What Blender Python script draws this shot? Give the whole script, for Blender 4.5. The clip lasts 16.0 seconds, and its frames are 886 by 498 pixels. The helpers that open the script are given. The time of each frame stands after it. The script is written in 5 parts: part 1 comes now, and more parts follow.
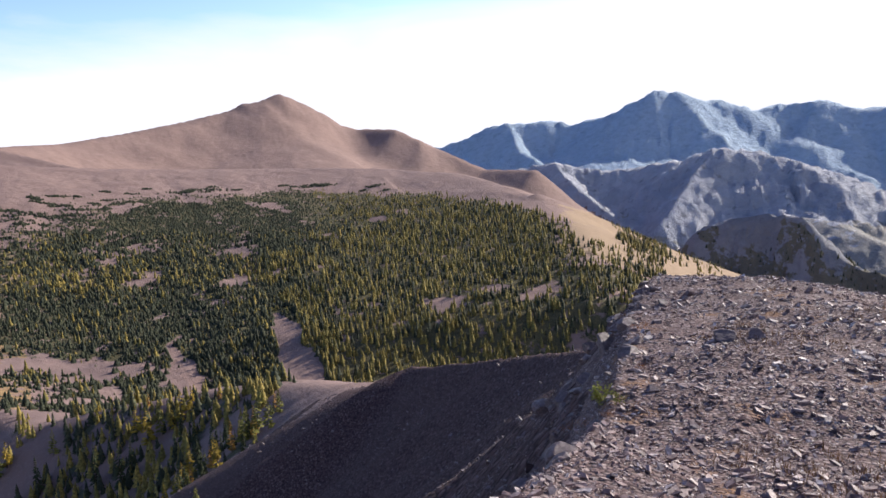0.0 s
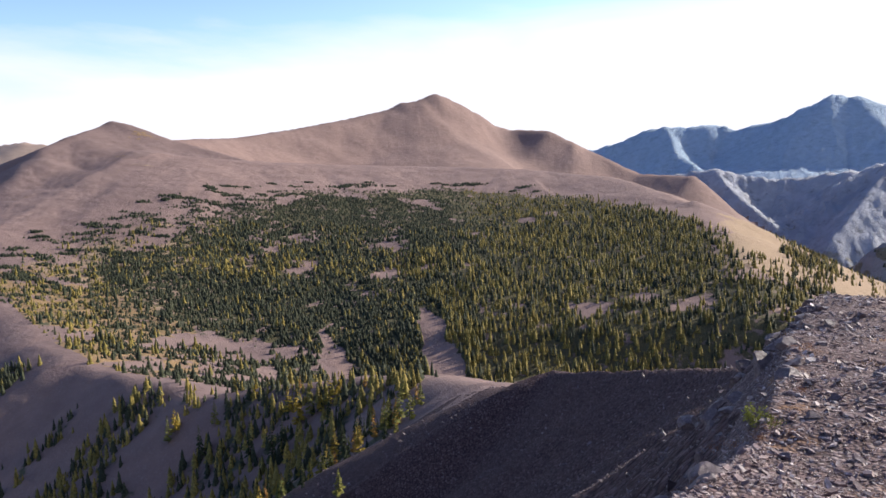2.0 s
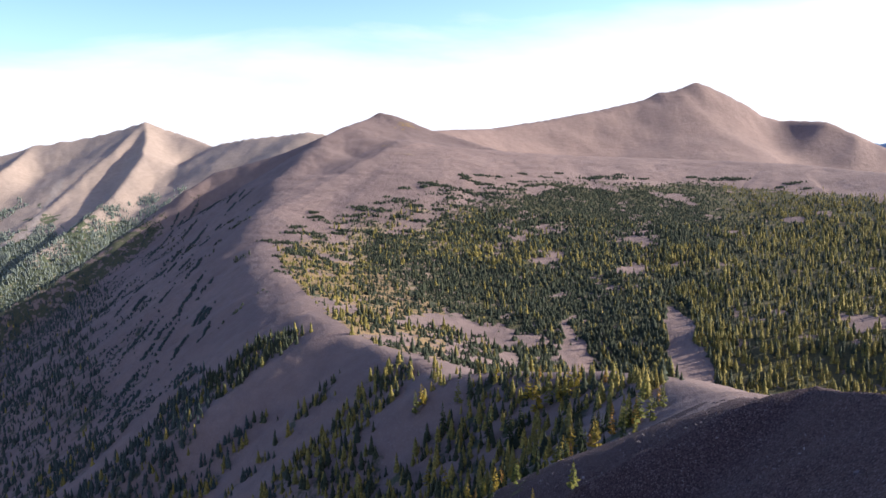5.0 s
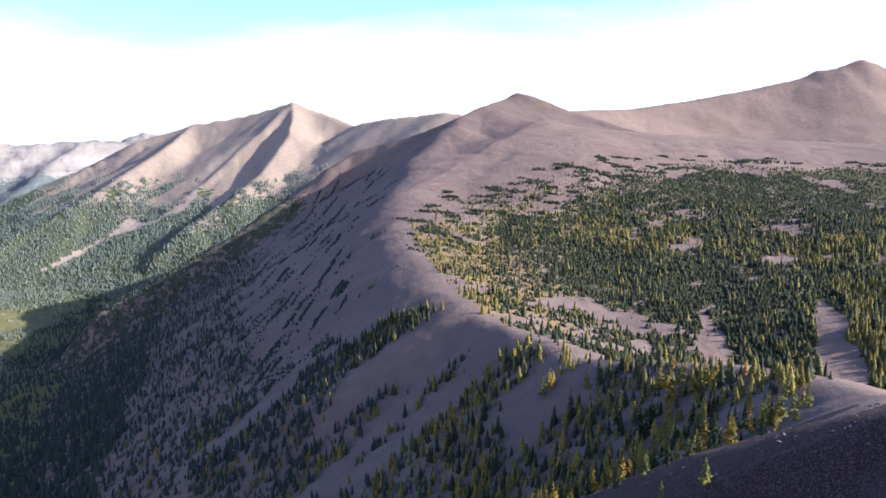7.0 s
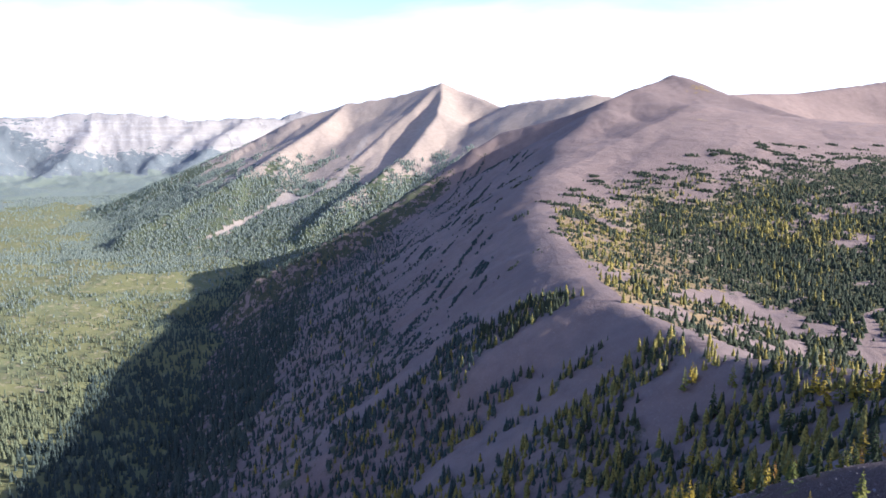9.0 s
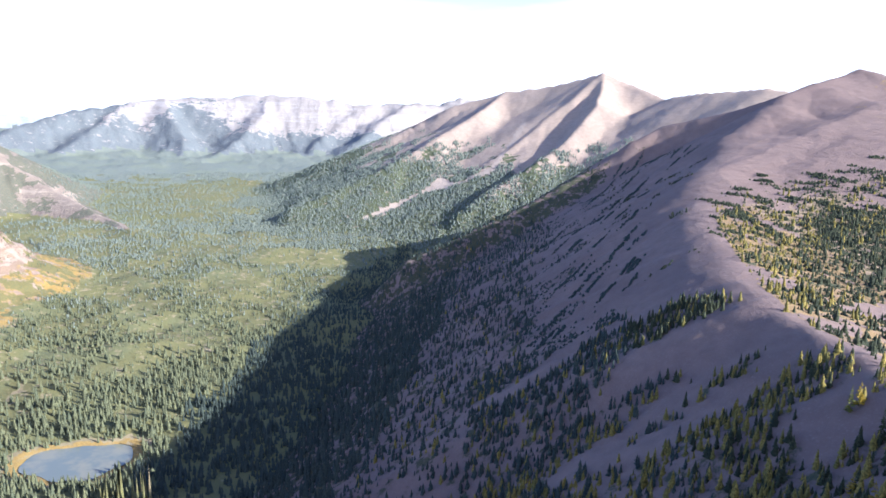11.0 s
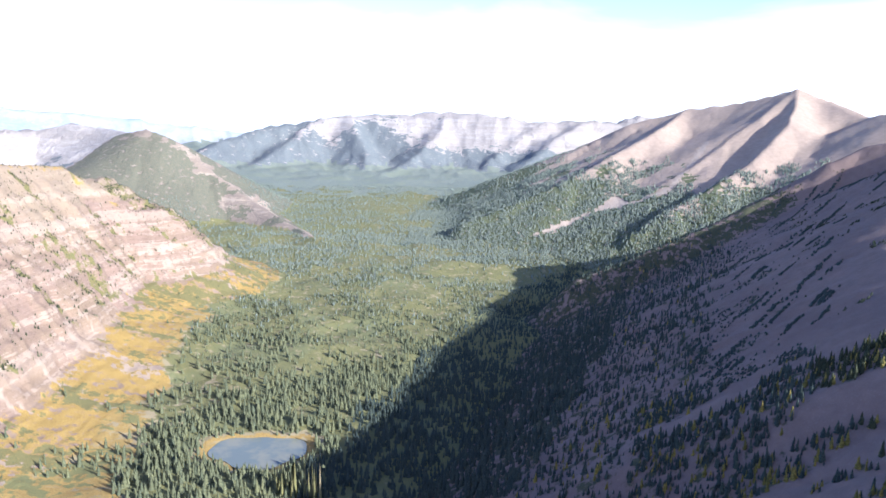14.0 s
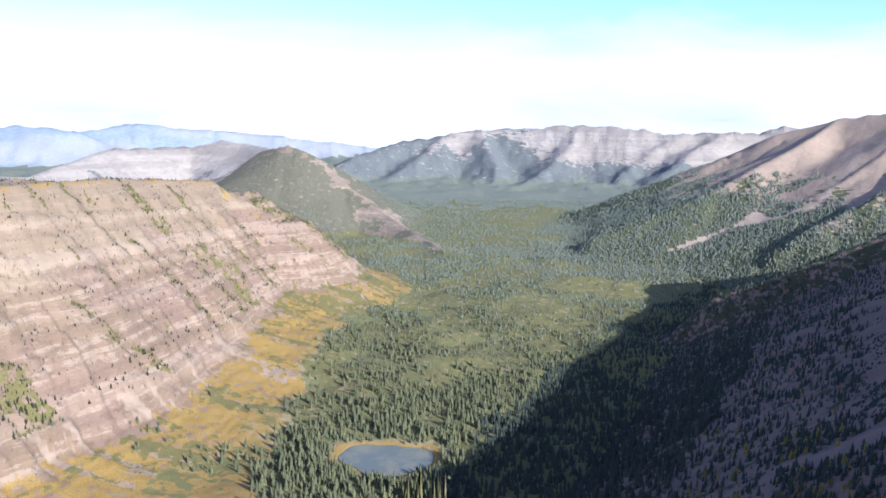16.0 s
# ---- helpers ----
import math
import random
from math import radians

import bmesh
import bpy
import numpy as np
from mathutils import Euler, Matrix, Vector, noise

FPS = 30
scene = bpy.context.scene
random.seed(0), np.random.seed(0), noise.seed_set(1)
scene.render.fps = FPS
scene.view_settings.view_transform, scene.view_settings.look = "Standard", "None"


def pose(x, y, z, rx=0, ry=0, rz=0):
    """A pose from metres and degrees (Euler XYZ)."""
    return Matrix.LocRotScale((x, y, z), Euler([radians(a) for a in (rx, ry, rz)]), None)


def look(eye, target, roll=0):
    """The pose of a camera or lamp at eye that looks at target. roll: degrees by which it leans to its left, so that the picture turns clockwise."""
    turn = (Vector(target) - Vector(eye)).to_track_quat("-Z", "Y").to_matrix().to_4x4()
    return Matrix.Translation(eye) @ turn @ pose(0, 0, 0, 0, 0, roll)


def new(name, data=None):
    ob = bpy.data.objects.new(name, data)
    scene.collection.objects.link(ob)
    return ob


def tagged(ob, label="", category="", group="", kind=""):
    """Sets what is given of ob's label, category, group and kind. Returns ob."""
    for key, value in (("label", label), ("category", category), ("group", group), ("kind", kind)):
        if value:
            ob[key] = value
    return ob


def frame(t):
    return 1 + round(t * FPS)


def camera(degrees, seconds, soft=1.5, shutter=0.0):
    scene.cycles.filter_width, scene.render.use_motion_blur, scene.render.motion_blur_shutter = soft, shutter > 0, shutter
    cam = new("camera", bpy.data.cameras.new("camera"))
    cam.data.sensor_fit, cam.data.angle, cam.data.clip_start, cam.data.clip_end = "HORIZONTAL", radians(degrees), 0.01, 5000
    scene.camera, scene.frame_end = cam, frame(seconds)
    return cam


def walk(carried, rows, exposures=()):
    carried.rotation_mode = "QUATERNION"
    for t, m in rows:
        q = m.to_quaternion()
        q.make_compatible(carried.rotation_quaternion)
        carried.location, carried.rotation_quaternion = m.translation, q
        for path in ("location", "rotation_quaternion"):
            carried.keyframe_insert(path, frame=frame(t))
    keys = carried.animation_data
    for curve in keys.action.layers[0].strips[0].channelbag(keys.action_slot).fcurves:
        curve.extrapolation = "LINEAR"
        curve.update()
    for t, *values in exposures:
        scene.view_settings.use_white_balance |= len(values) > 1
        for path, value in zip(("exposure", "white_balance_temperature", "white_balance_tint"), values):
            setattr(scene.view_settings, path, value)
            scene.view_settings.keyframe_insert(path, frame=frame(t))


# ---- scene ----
cam = camera(60.32, 16.0, soft=1.6)
EYE = 265.0
# seconds, heading (degrees to the left of the first view), pitch, roll
TURN = [
    (0.0, 0.17, -8.24, 2.41),
    (0.5, 3.05, -8.44, 2.29),
    (1.0, 5.60, -8.41, 2.17),
    (1.5, 8.60, -8.23, 1.60),
    (2.0, 11.49, -7.84, 1.08),
    (2.5, 14.78, -7.67, 0.77),
    (3.0, 18.78, -7.48, 1.02),
    (3.5, 22.73, -7.36, 1.30),
    (4.0, 25.87, -7.49, 1.25),
    (4.5, 27.87, -7.83, 0.94),
    (7.0, 40.16, -9.53, 0.48),
    (7.5, 41.99, -9.76, 0.35),
    (8.0, 44.25, -9.96, 0.58),
    (8.5, 47.26, -10.96, -0.15),
    (9.0, 51.03, -10.86, -0.24),
    (11.5, 65.25, -12.02, -1.63),
    (12.0, 67.89, -11.69, -1.49),
    (12.5, 70.17, -10.94, -1.46),
    (13.0, 71.83, -10.99, -1.22),
    (13.5, 73.81, -11.08, -1.12),
    (14.0, 75.61, -10.95, -1.47),
    (14.5, 78.13, -10.66, -1.35),
    (15.0, 80.45, -10.59, -1.17),
    (15.5, 82.66, -10.25, -0.76),
    (16.0, 85.24, -10.09, -0.55)]
walk(cam, [(t, pose(0, 0, EYE, 90 + p, r, w)) for t, w, p, r in TURN],
     [(0.0, 0.54, 6200, 16), (3.0, 0.6, 6200, 14), (4.5, 0.72, 6050, 13), (7.0, 0.98, 5650, 11), (9.0, 1.15, 5450, 11), (11.5, 1.34, 5350, 11), (13.0, 1.32, 5300, 11), (15.0, 0.98, 5380, 10), (16.0, 0.74, 5400, 10)])

# ---- light: one low sun ahead and to the right of the first view, a bright hazy sky with thin cloud ----
SUN_AZ, SUN_EL = -50.0, 25.0
sun = new("sun", bpy.data.lights.new("sun", "SUN"))
sun.data.energy, sun.data.angle, sun.data.color = 5.0, radians(0.55), (1.0, 0.92, 0.77)
sun.matrix_world = look((0, 0, 0), (-math.sin(radians(-SUN_AZ)) * math.cos(radians(SUN_EL)), -math.cos(radians(SUN_AZ)) * math.cos(radians(SUN_EL)), -math.sin(radians(SUN_EL))))

world = bpy.data.worlds.new("world")
scene.world = world
world.use_nodes = True
wn, wl = world.node_tree.nodes, world.node_tree.links
wn.clear()


def sky_node(kind, **values):
    n = wn.new(kind)
    for key, value in values.items():
        n.inputs[key].default_value = value
    return n


sky = wn.new("ShaderNodeTexSky")
sky.sky_type, sky.sun_disc = "NISHITA", False
sky.sun_elevation, sky.sun_rotation = radians(SUN_EL), radians(-SUN_AZ)
sky.altitude, sky.dust_density, sky.air_density, sky.ozone_density = 0, 1.2, 1.0, 2.5
coord = wn.new("ShaderNodeTexCoord")
split = wn.new("ShaderNodeSeparateXYZ")
wl.new(coord.outputs["Generated"], split.inputs[0])
squash = wn.new("ShaderNodeMapping")
squash.inputs["Scale"].default_value = (2.2, 2.2, 9.0)
wl.new(coord.outputs["Generated"], squash.inputs["Vector"])
puff = sky_node("ShaderNodeTexNoise", Scale=1.3, Detail=7.0, Roughness=0.55, Distortion=0.4)
wl.new(squash.outputs[0], puff.inputs["Vector"])
high = wn.new("ShaderNodeMapRange")
high.inputs["From Min"].default_value, high.inputs["From Max"].default_value = 0.04, 0.19
high.inputs["To Min"].default_value, high.inputs["To Max"].default_value = 0.55, -0.25
wl.new(split.outputs["Z"], high.inputs["Value"])
add = wn.new("ShaderNodeMath")
add.operation = "ADD"
wl.new(puff.outputs["Fac"], add.inputs[0])
wl.new(high.outputs[0], add.inputs[1])
veil = wn.new("ShaderNodeMapRange")
veil.inputs["From Min"].default_value, veil.inputs["From Max"].default_value = 0.3, 0.72
away = wn.new("ShaderNodeMath")
away.operation = "MULTIPLY_ADD"
away.inputs[1].default_value = 0.34
wl.new(split.outputs["X"], away.inputs[0])
wl.new(add.outputs[0], away.inputs[2])
wl.new(away.outputs[0], veil.inputs["Value"])
low = wn.new("ShaderNodeMapRange")
low.inputs["From Min"].default_value, low.inputs["From Max"].default_value = 0.1, 0.5
low.inputs["To Min"].default_value, low.inputs["To Max"].default_value = 0.3, 0.125
wl.new(split.outputs["Z"], low.inputs["Value"])
gain = wn.new("ShaderNodeVectorMath")
gain.operation = "SCALE"
wl.new(low.outputs[0], gain.inputs["Scale"])
clear = wn.new("ShaderNodeVectorMath")
clear.operation = "MULTIPLY"
aloft = wn.new("ShaderNodeMapRange")
aloft.inputs["From Min"].default_value, aloft.inputs["From Max"].default_value = 0.2, 0.45
wl.new(split.outputs["Z"], aloft.inputs["Value"])
depth = wn.new("ShaderNodeMix")
depth.data_type = "RGBA"
depth.inputs["A"].default_value, depth.inputs["B"].default_value = (0.97, 1.03, 1.1, 1), (0.78, 0.96, 1.42, 1)
wl.new(aloft.outputs[0], depth.inputs["Factor"])
wl.new(depth.outputs["Result"], clear.inputs[1])
wl.new(sky.outputs[0], clear.inputs[0])
wl.new(clear.outputs[0], gain.inputs[0])
blend = wn.new("ShaderNodeMix")
blend.data_type = "RGBA"
wl.new(veil.outputs[0], blend.inputs["Factor"])
wl.new(gain.outputs[0], blend.inputs["A"])
blend.inputs["B"].default_value = (1.4, 1.4, 1.43, 1)
bg = wn.new("ShaderNodeBackground")
wl.new(blend.outputs["Result"], bg.inputs["Color"])
bg.inputs["Strength"].default_value = 0.52
wo = wn.new("ShaderNodeOutputWorld")
wl.new(bg.outputs[0], wo.inputs["Surface"])


# ---- materials ----
def material(name):
    m = bpy.data.materials.new(name)
    m.use_nodes = True
    t = m.node_tree
    t.nodes.clear()
    out = t.nodes.new("ShaderNodeOutputMaterial")
    b = t.nodes.new("ShaderNodeBsdfPrincipled")
    t.links.new(b.outputs[0], out.inputs[0])
    return m, t.nodes, t.links, b


def node_noise(n, l, vec, scale, detail=5.0, rough=0.6):
    k = n.new("ShaderNodeTexNoise")
    k.inputs["Scale"].default_value, k.inputs["Detail"].default_value, k.inputs["Roughness"].default_value = scale, detail, rough
    l.new(vec, k.inputs["Vector"])
    return k.outputs["Fac"]


def node_range(n, l, value, a, b, c=0.0, d=1.0):
    k = n.new("ShaderNodeMapRange")
    k.interpolation_type = "SMOOTHSTEP"
    for key, v in (("From Min", a), ("From Max", b), ("To Min", c), ("To Max", d)):
        k.inputs[key].default_value = v
    l.new(value, k.inputs["Value"])
    return k.outputs[0]


def node_mix(n, l, fac, a, b, blend_type="MIX"):
    k = n.new("ShaderNodeMix")
    k.data_type, k.blend_type = "RGBA", blend_type
    for key, v in (("Factor", fac), ("A", a), ("B", b)):
        if isinstance(v, (tuple, float, int)):
            k.inputs[key].default_value = v if not isinstance(v, tuple) else (*v, 1)
        else:
            l.new(v, k.inputs[key])
    return k.outputs["Result"]


def node_math(n, l, op, a, b):
    k = n.new("ShaderNodeMath")
    k.operation = op
    for i, v in enumerate((a, b)):
        if isinstance(v, (float, int)):
            k.inputs[i].default_value = v
        else:
            l.new(v, k.inputs[i])
    return k.outputs[0]


def node_bump(n, l, b, height, strength, distance):
    k = n.new("ShaderNodeBump")
    k.inputs["Strength"].default_value, k.inputs["Distance"].default_value = strength, distance
    l.new(height, k.inputs["Height"])
    l.new(k.outputs[0], b.inputs["Normal"])


def ground_material(name, bare, bare2, strata=0.0, rock=(0.3, 0.27, 0.25), grass=(0.34, 0.24, 0.10), green=(0.07, 0.076, 0.036), grain=1.0, pebble=0.0, flutes=0.0, upper=None, bed=None, meadow=None, relief=1.0, crack=0.28):
    """Scree, rock, dry grass and low green, mixed by the cover that the ground's vertices carry."""
    m, n, l, b = material(name)
    pos = n.new("ShaderNodeNewGeometry").outputs["Position"]
    cov = n.new("ShaderNodeAttribute")
    cov.attribute_name = "cover"
    sep = n.new("ShaderNodeSeparateColor")
    l.new(cov.outputs["Color"], sep.inputs[0])
    big = node_noise(n, l, pos, 0.012, 4.0)
    mid = node_noise(n, l, pos, 0.11 * grain, 6.0, 0.65)
    fine = node_noise(n, l, pos, 1.1 * grain, 6.0, 0.7)
    c = node_mix(n, l, node_range(n, l, big, 0.35, 0.65), bare, bare2)
    c = node_mix(n, l, node_range(n, l, mid, 0.3, 0.75, 0.0, 0.55), c, tuple(v * 0.62 for v in bare), "MIX")
    c = node_mix(n, l, node_range(n, l, fine, 0.52, 0.72, 0.0, 0.5), c, rock)
    if strata:
        lay = n.new("ShaderNodeMapping")
        lay.inputs["Scale"].default_value = (0.006, 0.006, 0.17)
        l.new(pos, lay.inputs["Vector"])
        s = node_noise(n, l, lay.outputs[0], strata, 6.0, 0.7)
        s = node_math(n, l, "ADD", s, node_range(n, l, mid, 0.25, 0.75, -0.11, 0.11))
        c = node_mix(n, l, node_range(n, l, s, 0.5, 0.62, 0.0, 0.7), c, rock)
        c = node_mix(n, l, node_range(n, l, s, 0.42, 0.34, 0.0, 0.4), c, tuple(v * 0.6 for v in bare))
    if upper:  # a band of another rock above a level
        level = n.new("ShaderNodeSeparateXYZ")
        l.new(pos, level.inputs[0])
        c = node_mix(n, l, node_range(n, l, node_math(n, l, "ADD", level.outputs[2], node_range(n, l, big, 0.2, 0.8, -25, 25)), upper[0] - 15, upper[0] + 15, 0.0, 0.65), c, upper[1])
    if bed:  # pale hard beds, dipping along the face
        level = n.new("ShaderNodeSeparateXYZ")
        l.new(pos, level.inputs[0])
        h = node_math(n, l, "SUBTRACT", level.outputs[2], node_math(n, l, "MULTIPLY", level.outputs[0], bed[0]))
        h = node_math(n, l, "ADD", h, node_range(n, l, mid, 0.2, 0.8, -5, 5))
        for middle, half, share in bed[1]:
            off = n.new("ShaderNodeMath")
            off.operation = "ABSOLUTE"
            l.new(node_math(n, l, "SUBTRACT", h, middle), off.inputs[0])
            c = node_mix(n, l, node_range(n, l, off.outputs[0], half + 2, half - 2, 0.0, share), c, tuple(v * 1.12 for v in rock))
    if flutes:  # dark cracks running down the face
        run = n.new("ShaderNodeMapping")
        run.inputs["Scale"].default_value = (crack, crack, crack * 0.08)
        l.new(pos, run.inputs["Vector"])
        k = node_noise(n, l, run.outputs[0], 1.0, 5.0, 0.65)
        c = node_mix(n, l, node_range(n, l, k, 0.44, 0.30, 0.0, flutes), c, tuple(v * 0.35 for v in bare))
    if pebble:
        cell = n.new("ShaderNodeTexVoronoi")
        cell.inputs["Scale"].default_value = pebble
        l.new(pos, cell.inputs["Vector"])
        shade = n.new("ShaderNodeSeparateColor")
        l.new(cell.outputs["Color"], shade.inputs[0])
        c = node_mix(n, l, node_range(n, l, shade.outputs[0], 0.55, 1.0, 0.0, 0.8), c, rock)
        c = node_mix(n, l, node_range(n, l, shade.outputs[1], 0.5, 1.0, 0.0, 0.7), c, tuple(v * 0.5 for v in bare))
        c = node_mix(n, l, node_range(n, l, cell.outputs["Distance"], 0.45, 0.75, 0.0, 0.75), c, tuple(v * 0.25 for v in bare))
    c = node_mix(n, l, node_math(n, l, "MULTIPLY", sep.outputs[2], node_range(n, l, mid, 0.3, 0.6, 0.4, 1.0)), c, rock)
    gr = node_math(n, l, "ADD", sep.outputs[1], node_range(n, l, mid, 0.3, 0.7, -0.35, 0.35))
    gcol = node_mix(n, l, node_range(n, l, fine, 0.3, 0.7), grass, tuple(v * 0.6 for v in grass))
    c = node_mix(n, l, node_range(n, l, gr, 0.35, 0.65), c, gcol)
    vg = node_math(n, l, "ADD", sep.outputs[0], node_range(n, l, mid, 0.3, 0.7, -0.4, 0.4))
    vcol = node_mix(n, l, node_range(n, l, fine, 0.35, 0.65), green, (green[0] * 1.7, green[1] * 1.35, green[2] * 1.2))
    if meadow:  # lighter grass in wide patches
        vcol = node_mix(n, l, node_range(n, l, big, 0.5, 0.62, 0.0, 0.85), vcol, meadow)
    c = node_mix(n, l, node_range(n, l, vg, 0.4, 0.62), c, vcol)
    l.new(c, b.inputs["Base Color"])
    b.inputs["Roughness"].default_value = 0.95
    b.inputs["Specular IOR Level"].default_value = 0.15
    if pebble:
        node_bump(n, l, b, node_math(n, l, "SUBTRACT", node_math(n, l, "MULTIPLY", fine, 0.3), cell.outputs["Distance"]), 0.8, 0.6 / pebble)
    else:
        node_bump(n, l, b, node_math(n, l, "ADD", mid, node_math(n, l, "MULTIPLY", fine, 0.25)), min(1.0, 0.55 * relief), 2.2 * relief / grain)
    return m


def shine_through(n, l, b, colour, share=0.12):
    """Light that passes through needles and leaves."""
    back = n.new("ShaderNodeBsdfTranslucent")
    l.new(colour, back.inputs["Color"])
    both = n.new("ShaderNodeMixShader")
    both.inputs[0].default_value = share
    l.new(b.outputs[0], both.inputs[1])
    l.new(back.outputs[0], both.inputs[2])
    out = next(k for k in n if k.bl_idname == "ShaderNodeOutputMaterial")
    l.new(both.outputs[0], out.inputs[0])


def leaf_material(name, dark, light):
    m, n, l, b = material(name)
    tint = n.new("ShaderNodeAttribute")
    tint.attribute_name = "tint"
    pos = n.new("ShaderNodeNewGeometry").outputs["Position"]
    c = node_mix(n, l, tint.outputs["Fac"], dark, light)
    c = node_mix(n, l, node_range(n, l, node_noise(n, l, pos, 1.7, 3.0), 0.3, 0.7), c, tuple(v * 0.55 for v in dark), "MIX")
    l.new(c, b.inputs["Base Color"])
    b.inputs["Roughness"].default_value = 0.8
    b.inputs["Specular IOR Level"].default_value = 0.2
    shine_through(n, l, b, c)
    return m


def plain_material(name, a, b2, scale, rough=0.9):
    m, n, l, b = material(name)
    pos = n.new("ShaderNodeNewGeometry").outputs["Position"]
    f = node_noise(n, l, pos, scale)
    l.new(node_mix(n, l, node_range(n, l, f, 0.3, 0.7), a, b2), b.inputs["Base Color"])
    b.inputs["Roughness"].default_value = rough
    node_bump(n, l, b, f, 0.4, 0.3 / scale)
    return m


SCREE = ground_material("red_scree", (0.30, 0.205, 0.172), (0.252, 0.172, 0.147), rock=(0.37, 0.285, 0.245), grass=(0.42, 0.30, 0.19), green=(0.075, 0.076, 0.04))
GRAVEL = ground_material("ledge_gravel", (0.19, 0.128, 0.118), (0.155, 0.104, 0.10), rock=(0.40, 0.32, 0.295), grass=(0.27, 0.15, 0.085), grain=14.0, pebble=26.0)
# Purple scree of the near slope, with its deep shade put into the colour.
SHADED_SCREE = ground_material("shaded_scree", (0.10, 0.06, 0.058), (0.085, 0.051, 0.052), rock=(0.18, 0.125, 0.12), grain=4.0, pebble=6.0)
RIDGE = ground_material("purple_scree", (0.255, 0.178, 0.155), (0.205, 0.142, 0.128), rock=(0.32, 0.25, 0.22), grass=(0.36, 0.24, 0.12), green=(0.06, 0.07, 0.045))
VALLEY = ground_material("valley_ground", (0.34, 0.27, 0.16), (0.28, 0.23, 0.13), grass=(0.42, 0.28, 0.10), green=(0.135, 0.145, 0.068), meadow=(0.17, 0.172, 0.085))
CLIFF = ground_material("banded_cliff_rock", (0.28, 0.19, 0.148), (0.265, 0.187, 0.128), strata=1.0, rock=(0.40, 0.305, 0.24), grass=(0.42, 0.275, 0.09), green=(0.13, 0.13, 0.06), flutes=0.55, upper=(128, (0.31, 0.235, 0.165)), bed=(0.081, ((192, 6, 0.42), (176, 2.5, 0.3), (222, 3, 0.3), (151, 3, 0.25), (92, 8, 0.2))))
# Haze over the far valley floor is put into these pale greens.
FAR_VALLEY = ground_material("hazy_far_valley_woods", (0.23, 0.24, 0.19), (0.19, 0.21, 0.17), green=(0.15, 0.185, 0.165), grain=0.5, meadow=(0.22, 0.235, 0.175))
TAN = ground_material("tan_grass_slope", (0.45, 0.335, 0.225), (0.38, 0.28, 0.185), rock=(0.47, 0.37, 0.28), grass=(0.44, 0.32, 0.185))
# Grey rock, lightened and blued for the haze in front of the crag.
CRAG = ground_material("hazy_grey_crag_rock", (0.29, 0.285, 0.305), (0.215, 0.22, 0.245), rock=(0.42, 0.385, 0.37), grass=(0.36, 0.29, 0.2), green=(0.125, 0.13, 0.105), grain=1.0, flutes=0.75, relief=2.0, crack=0.09)
# The spur's green is lightened and greyed for haze.
SPUR = ground_material("grey_brown_rock", (0.33, 0.255, 0.205), (0.28, 0.22, 0.18), strata=0.5, rock=(0.46, 0.365, 0.29), green=(0.125, 0.135, 0.105), grain=0.7, relief=1.6)
# Peak scree, paler than the near scree with haze in its colour.
PINK = ground_material("pale_pink_scree", (0.45, 0.335, 0.265), (0.40, 0.30, 0.237), rock=(0.47, 0.37, 0.30), green=(0.085, 0.105, 0.062))
# Far rock and its bluish woods hold distance haze in their colours.
PALE = ground_material("hazy_pale_far_rock", (0.45, 0.385, 0.345), (0.39, 0.34, 0.315), strata=0.16, rock=(0.52, 0.455, 0.42), green=(0.135, 0.165, 0.18), grain=0.4, relief=1.6)
# East range: blue distance haze is put into the rock's base colour.
BLUE = ground_material("hazy_blue_grey_far_rock", (0.42, 0.53, 0.64), (0.38, 0.49, 0.60), rock=(0.50, 0.57, 0.64), green=(0.27, 0.34, 0.38), grain=0.4, relief=2.2, flutes=0.3, crack=0.03)
# West range: a greyer haze, also held in the base colour.
WEST = ground_material("hazy_grey_blue_far_rock", (0.36, 0.41, 0.49), (0.33, 0.38, 0.46), rock=(0.42, 0.46, 0.53), green=(0.29, 0.34, 0.40), grain=0.3)
# Rocky mountain: its grey is raised and blued to carry the haze.
SLATE = ground_material("hazy_grey_blue_rock", (0.50, 0.51, 0.555), (0.38, 0.40, 0.455), rock=(0.62, 0.585, 0.57), grass=(0.5, 0.42, 0.33), green=(0.24, 0.265, 0.26), grain=0.55, flutes=0.75, relief=2.6, crack=0.045)

# ---- the shape of the land ----


def lattice(ix, iy, seed):
    h = ix.astype(np.int64) * 374761393 + iy.astype(np.int64) * 668265263 + seed * 974711
    h = (h ^ (h >> 13)) * 1274126177
    h = h & 0xFFFFFFFF
    h = ((h ^ (h >> 15)) * 2246822519) & 0xFFFFFFFF
    return ((h ^ (h >> 13)) & 0xFFFFFF) / float(0xFFFFFF)


def value_noise(x, y, seed=0):
    ix, iy = np.floor(x), np.floor(y)
    fx, fy = x - ix, y - iy
    ux, uy = fx * fx * fx * (fx * (fx * 6 - 15) + 10), fy * fy * fy * (fy * (fy * 6 - 15) + 10)
    a, b = lattice(ix, iy, seed), lattice(ix + 1, iy, seed)
    c, d = lattice(ix, iy + 1, seed), lattice(ix + 1, iy + 1, seed)
    return (a + (b - a) * ux) * (1 - uy) + (c + (d - c) * ux) * uy


def fbm(x, y, octaves=4, seed=0, gain=0.5):
    total, amp, norm = 0.0, 1.0, 0.0
    for o in range(octaves):
        total = total + amp * (value_noise(x, y, seed + o * 17) - 0.5)
        norm += amp
        amp *= gain
        x, y = x * 2.03 + 13.7, y * 2.03 + 7.1
    return total / norm * 2


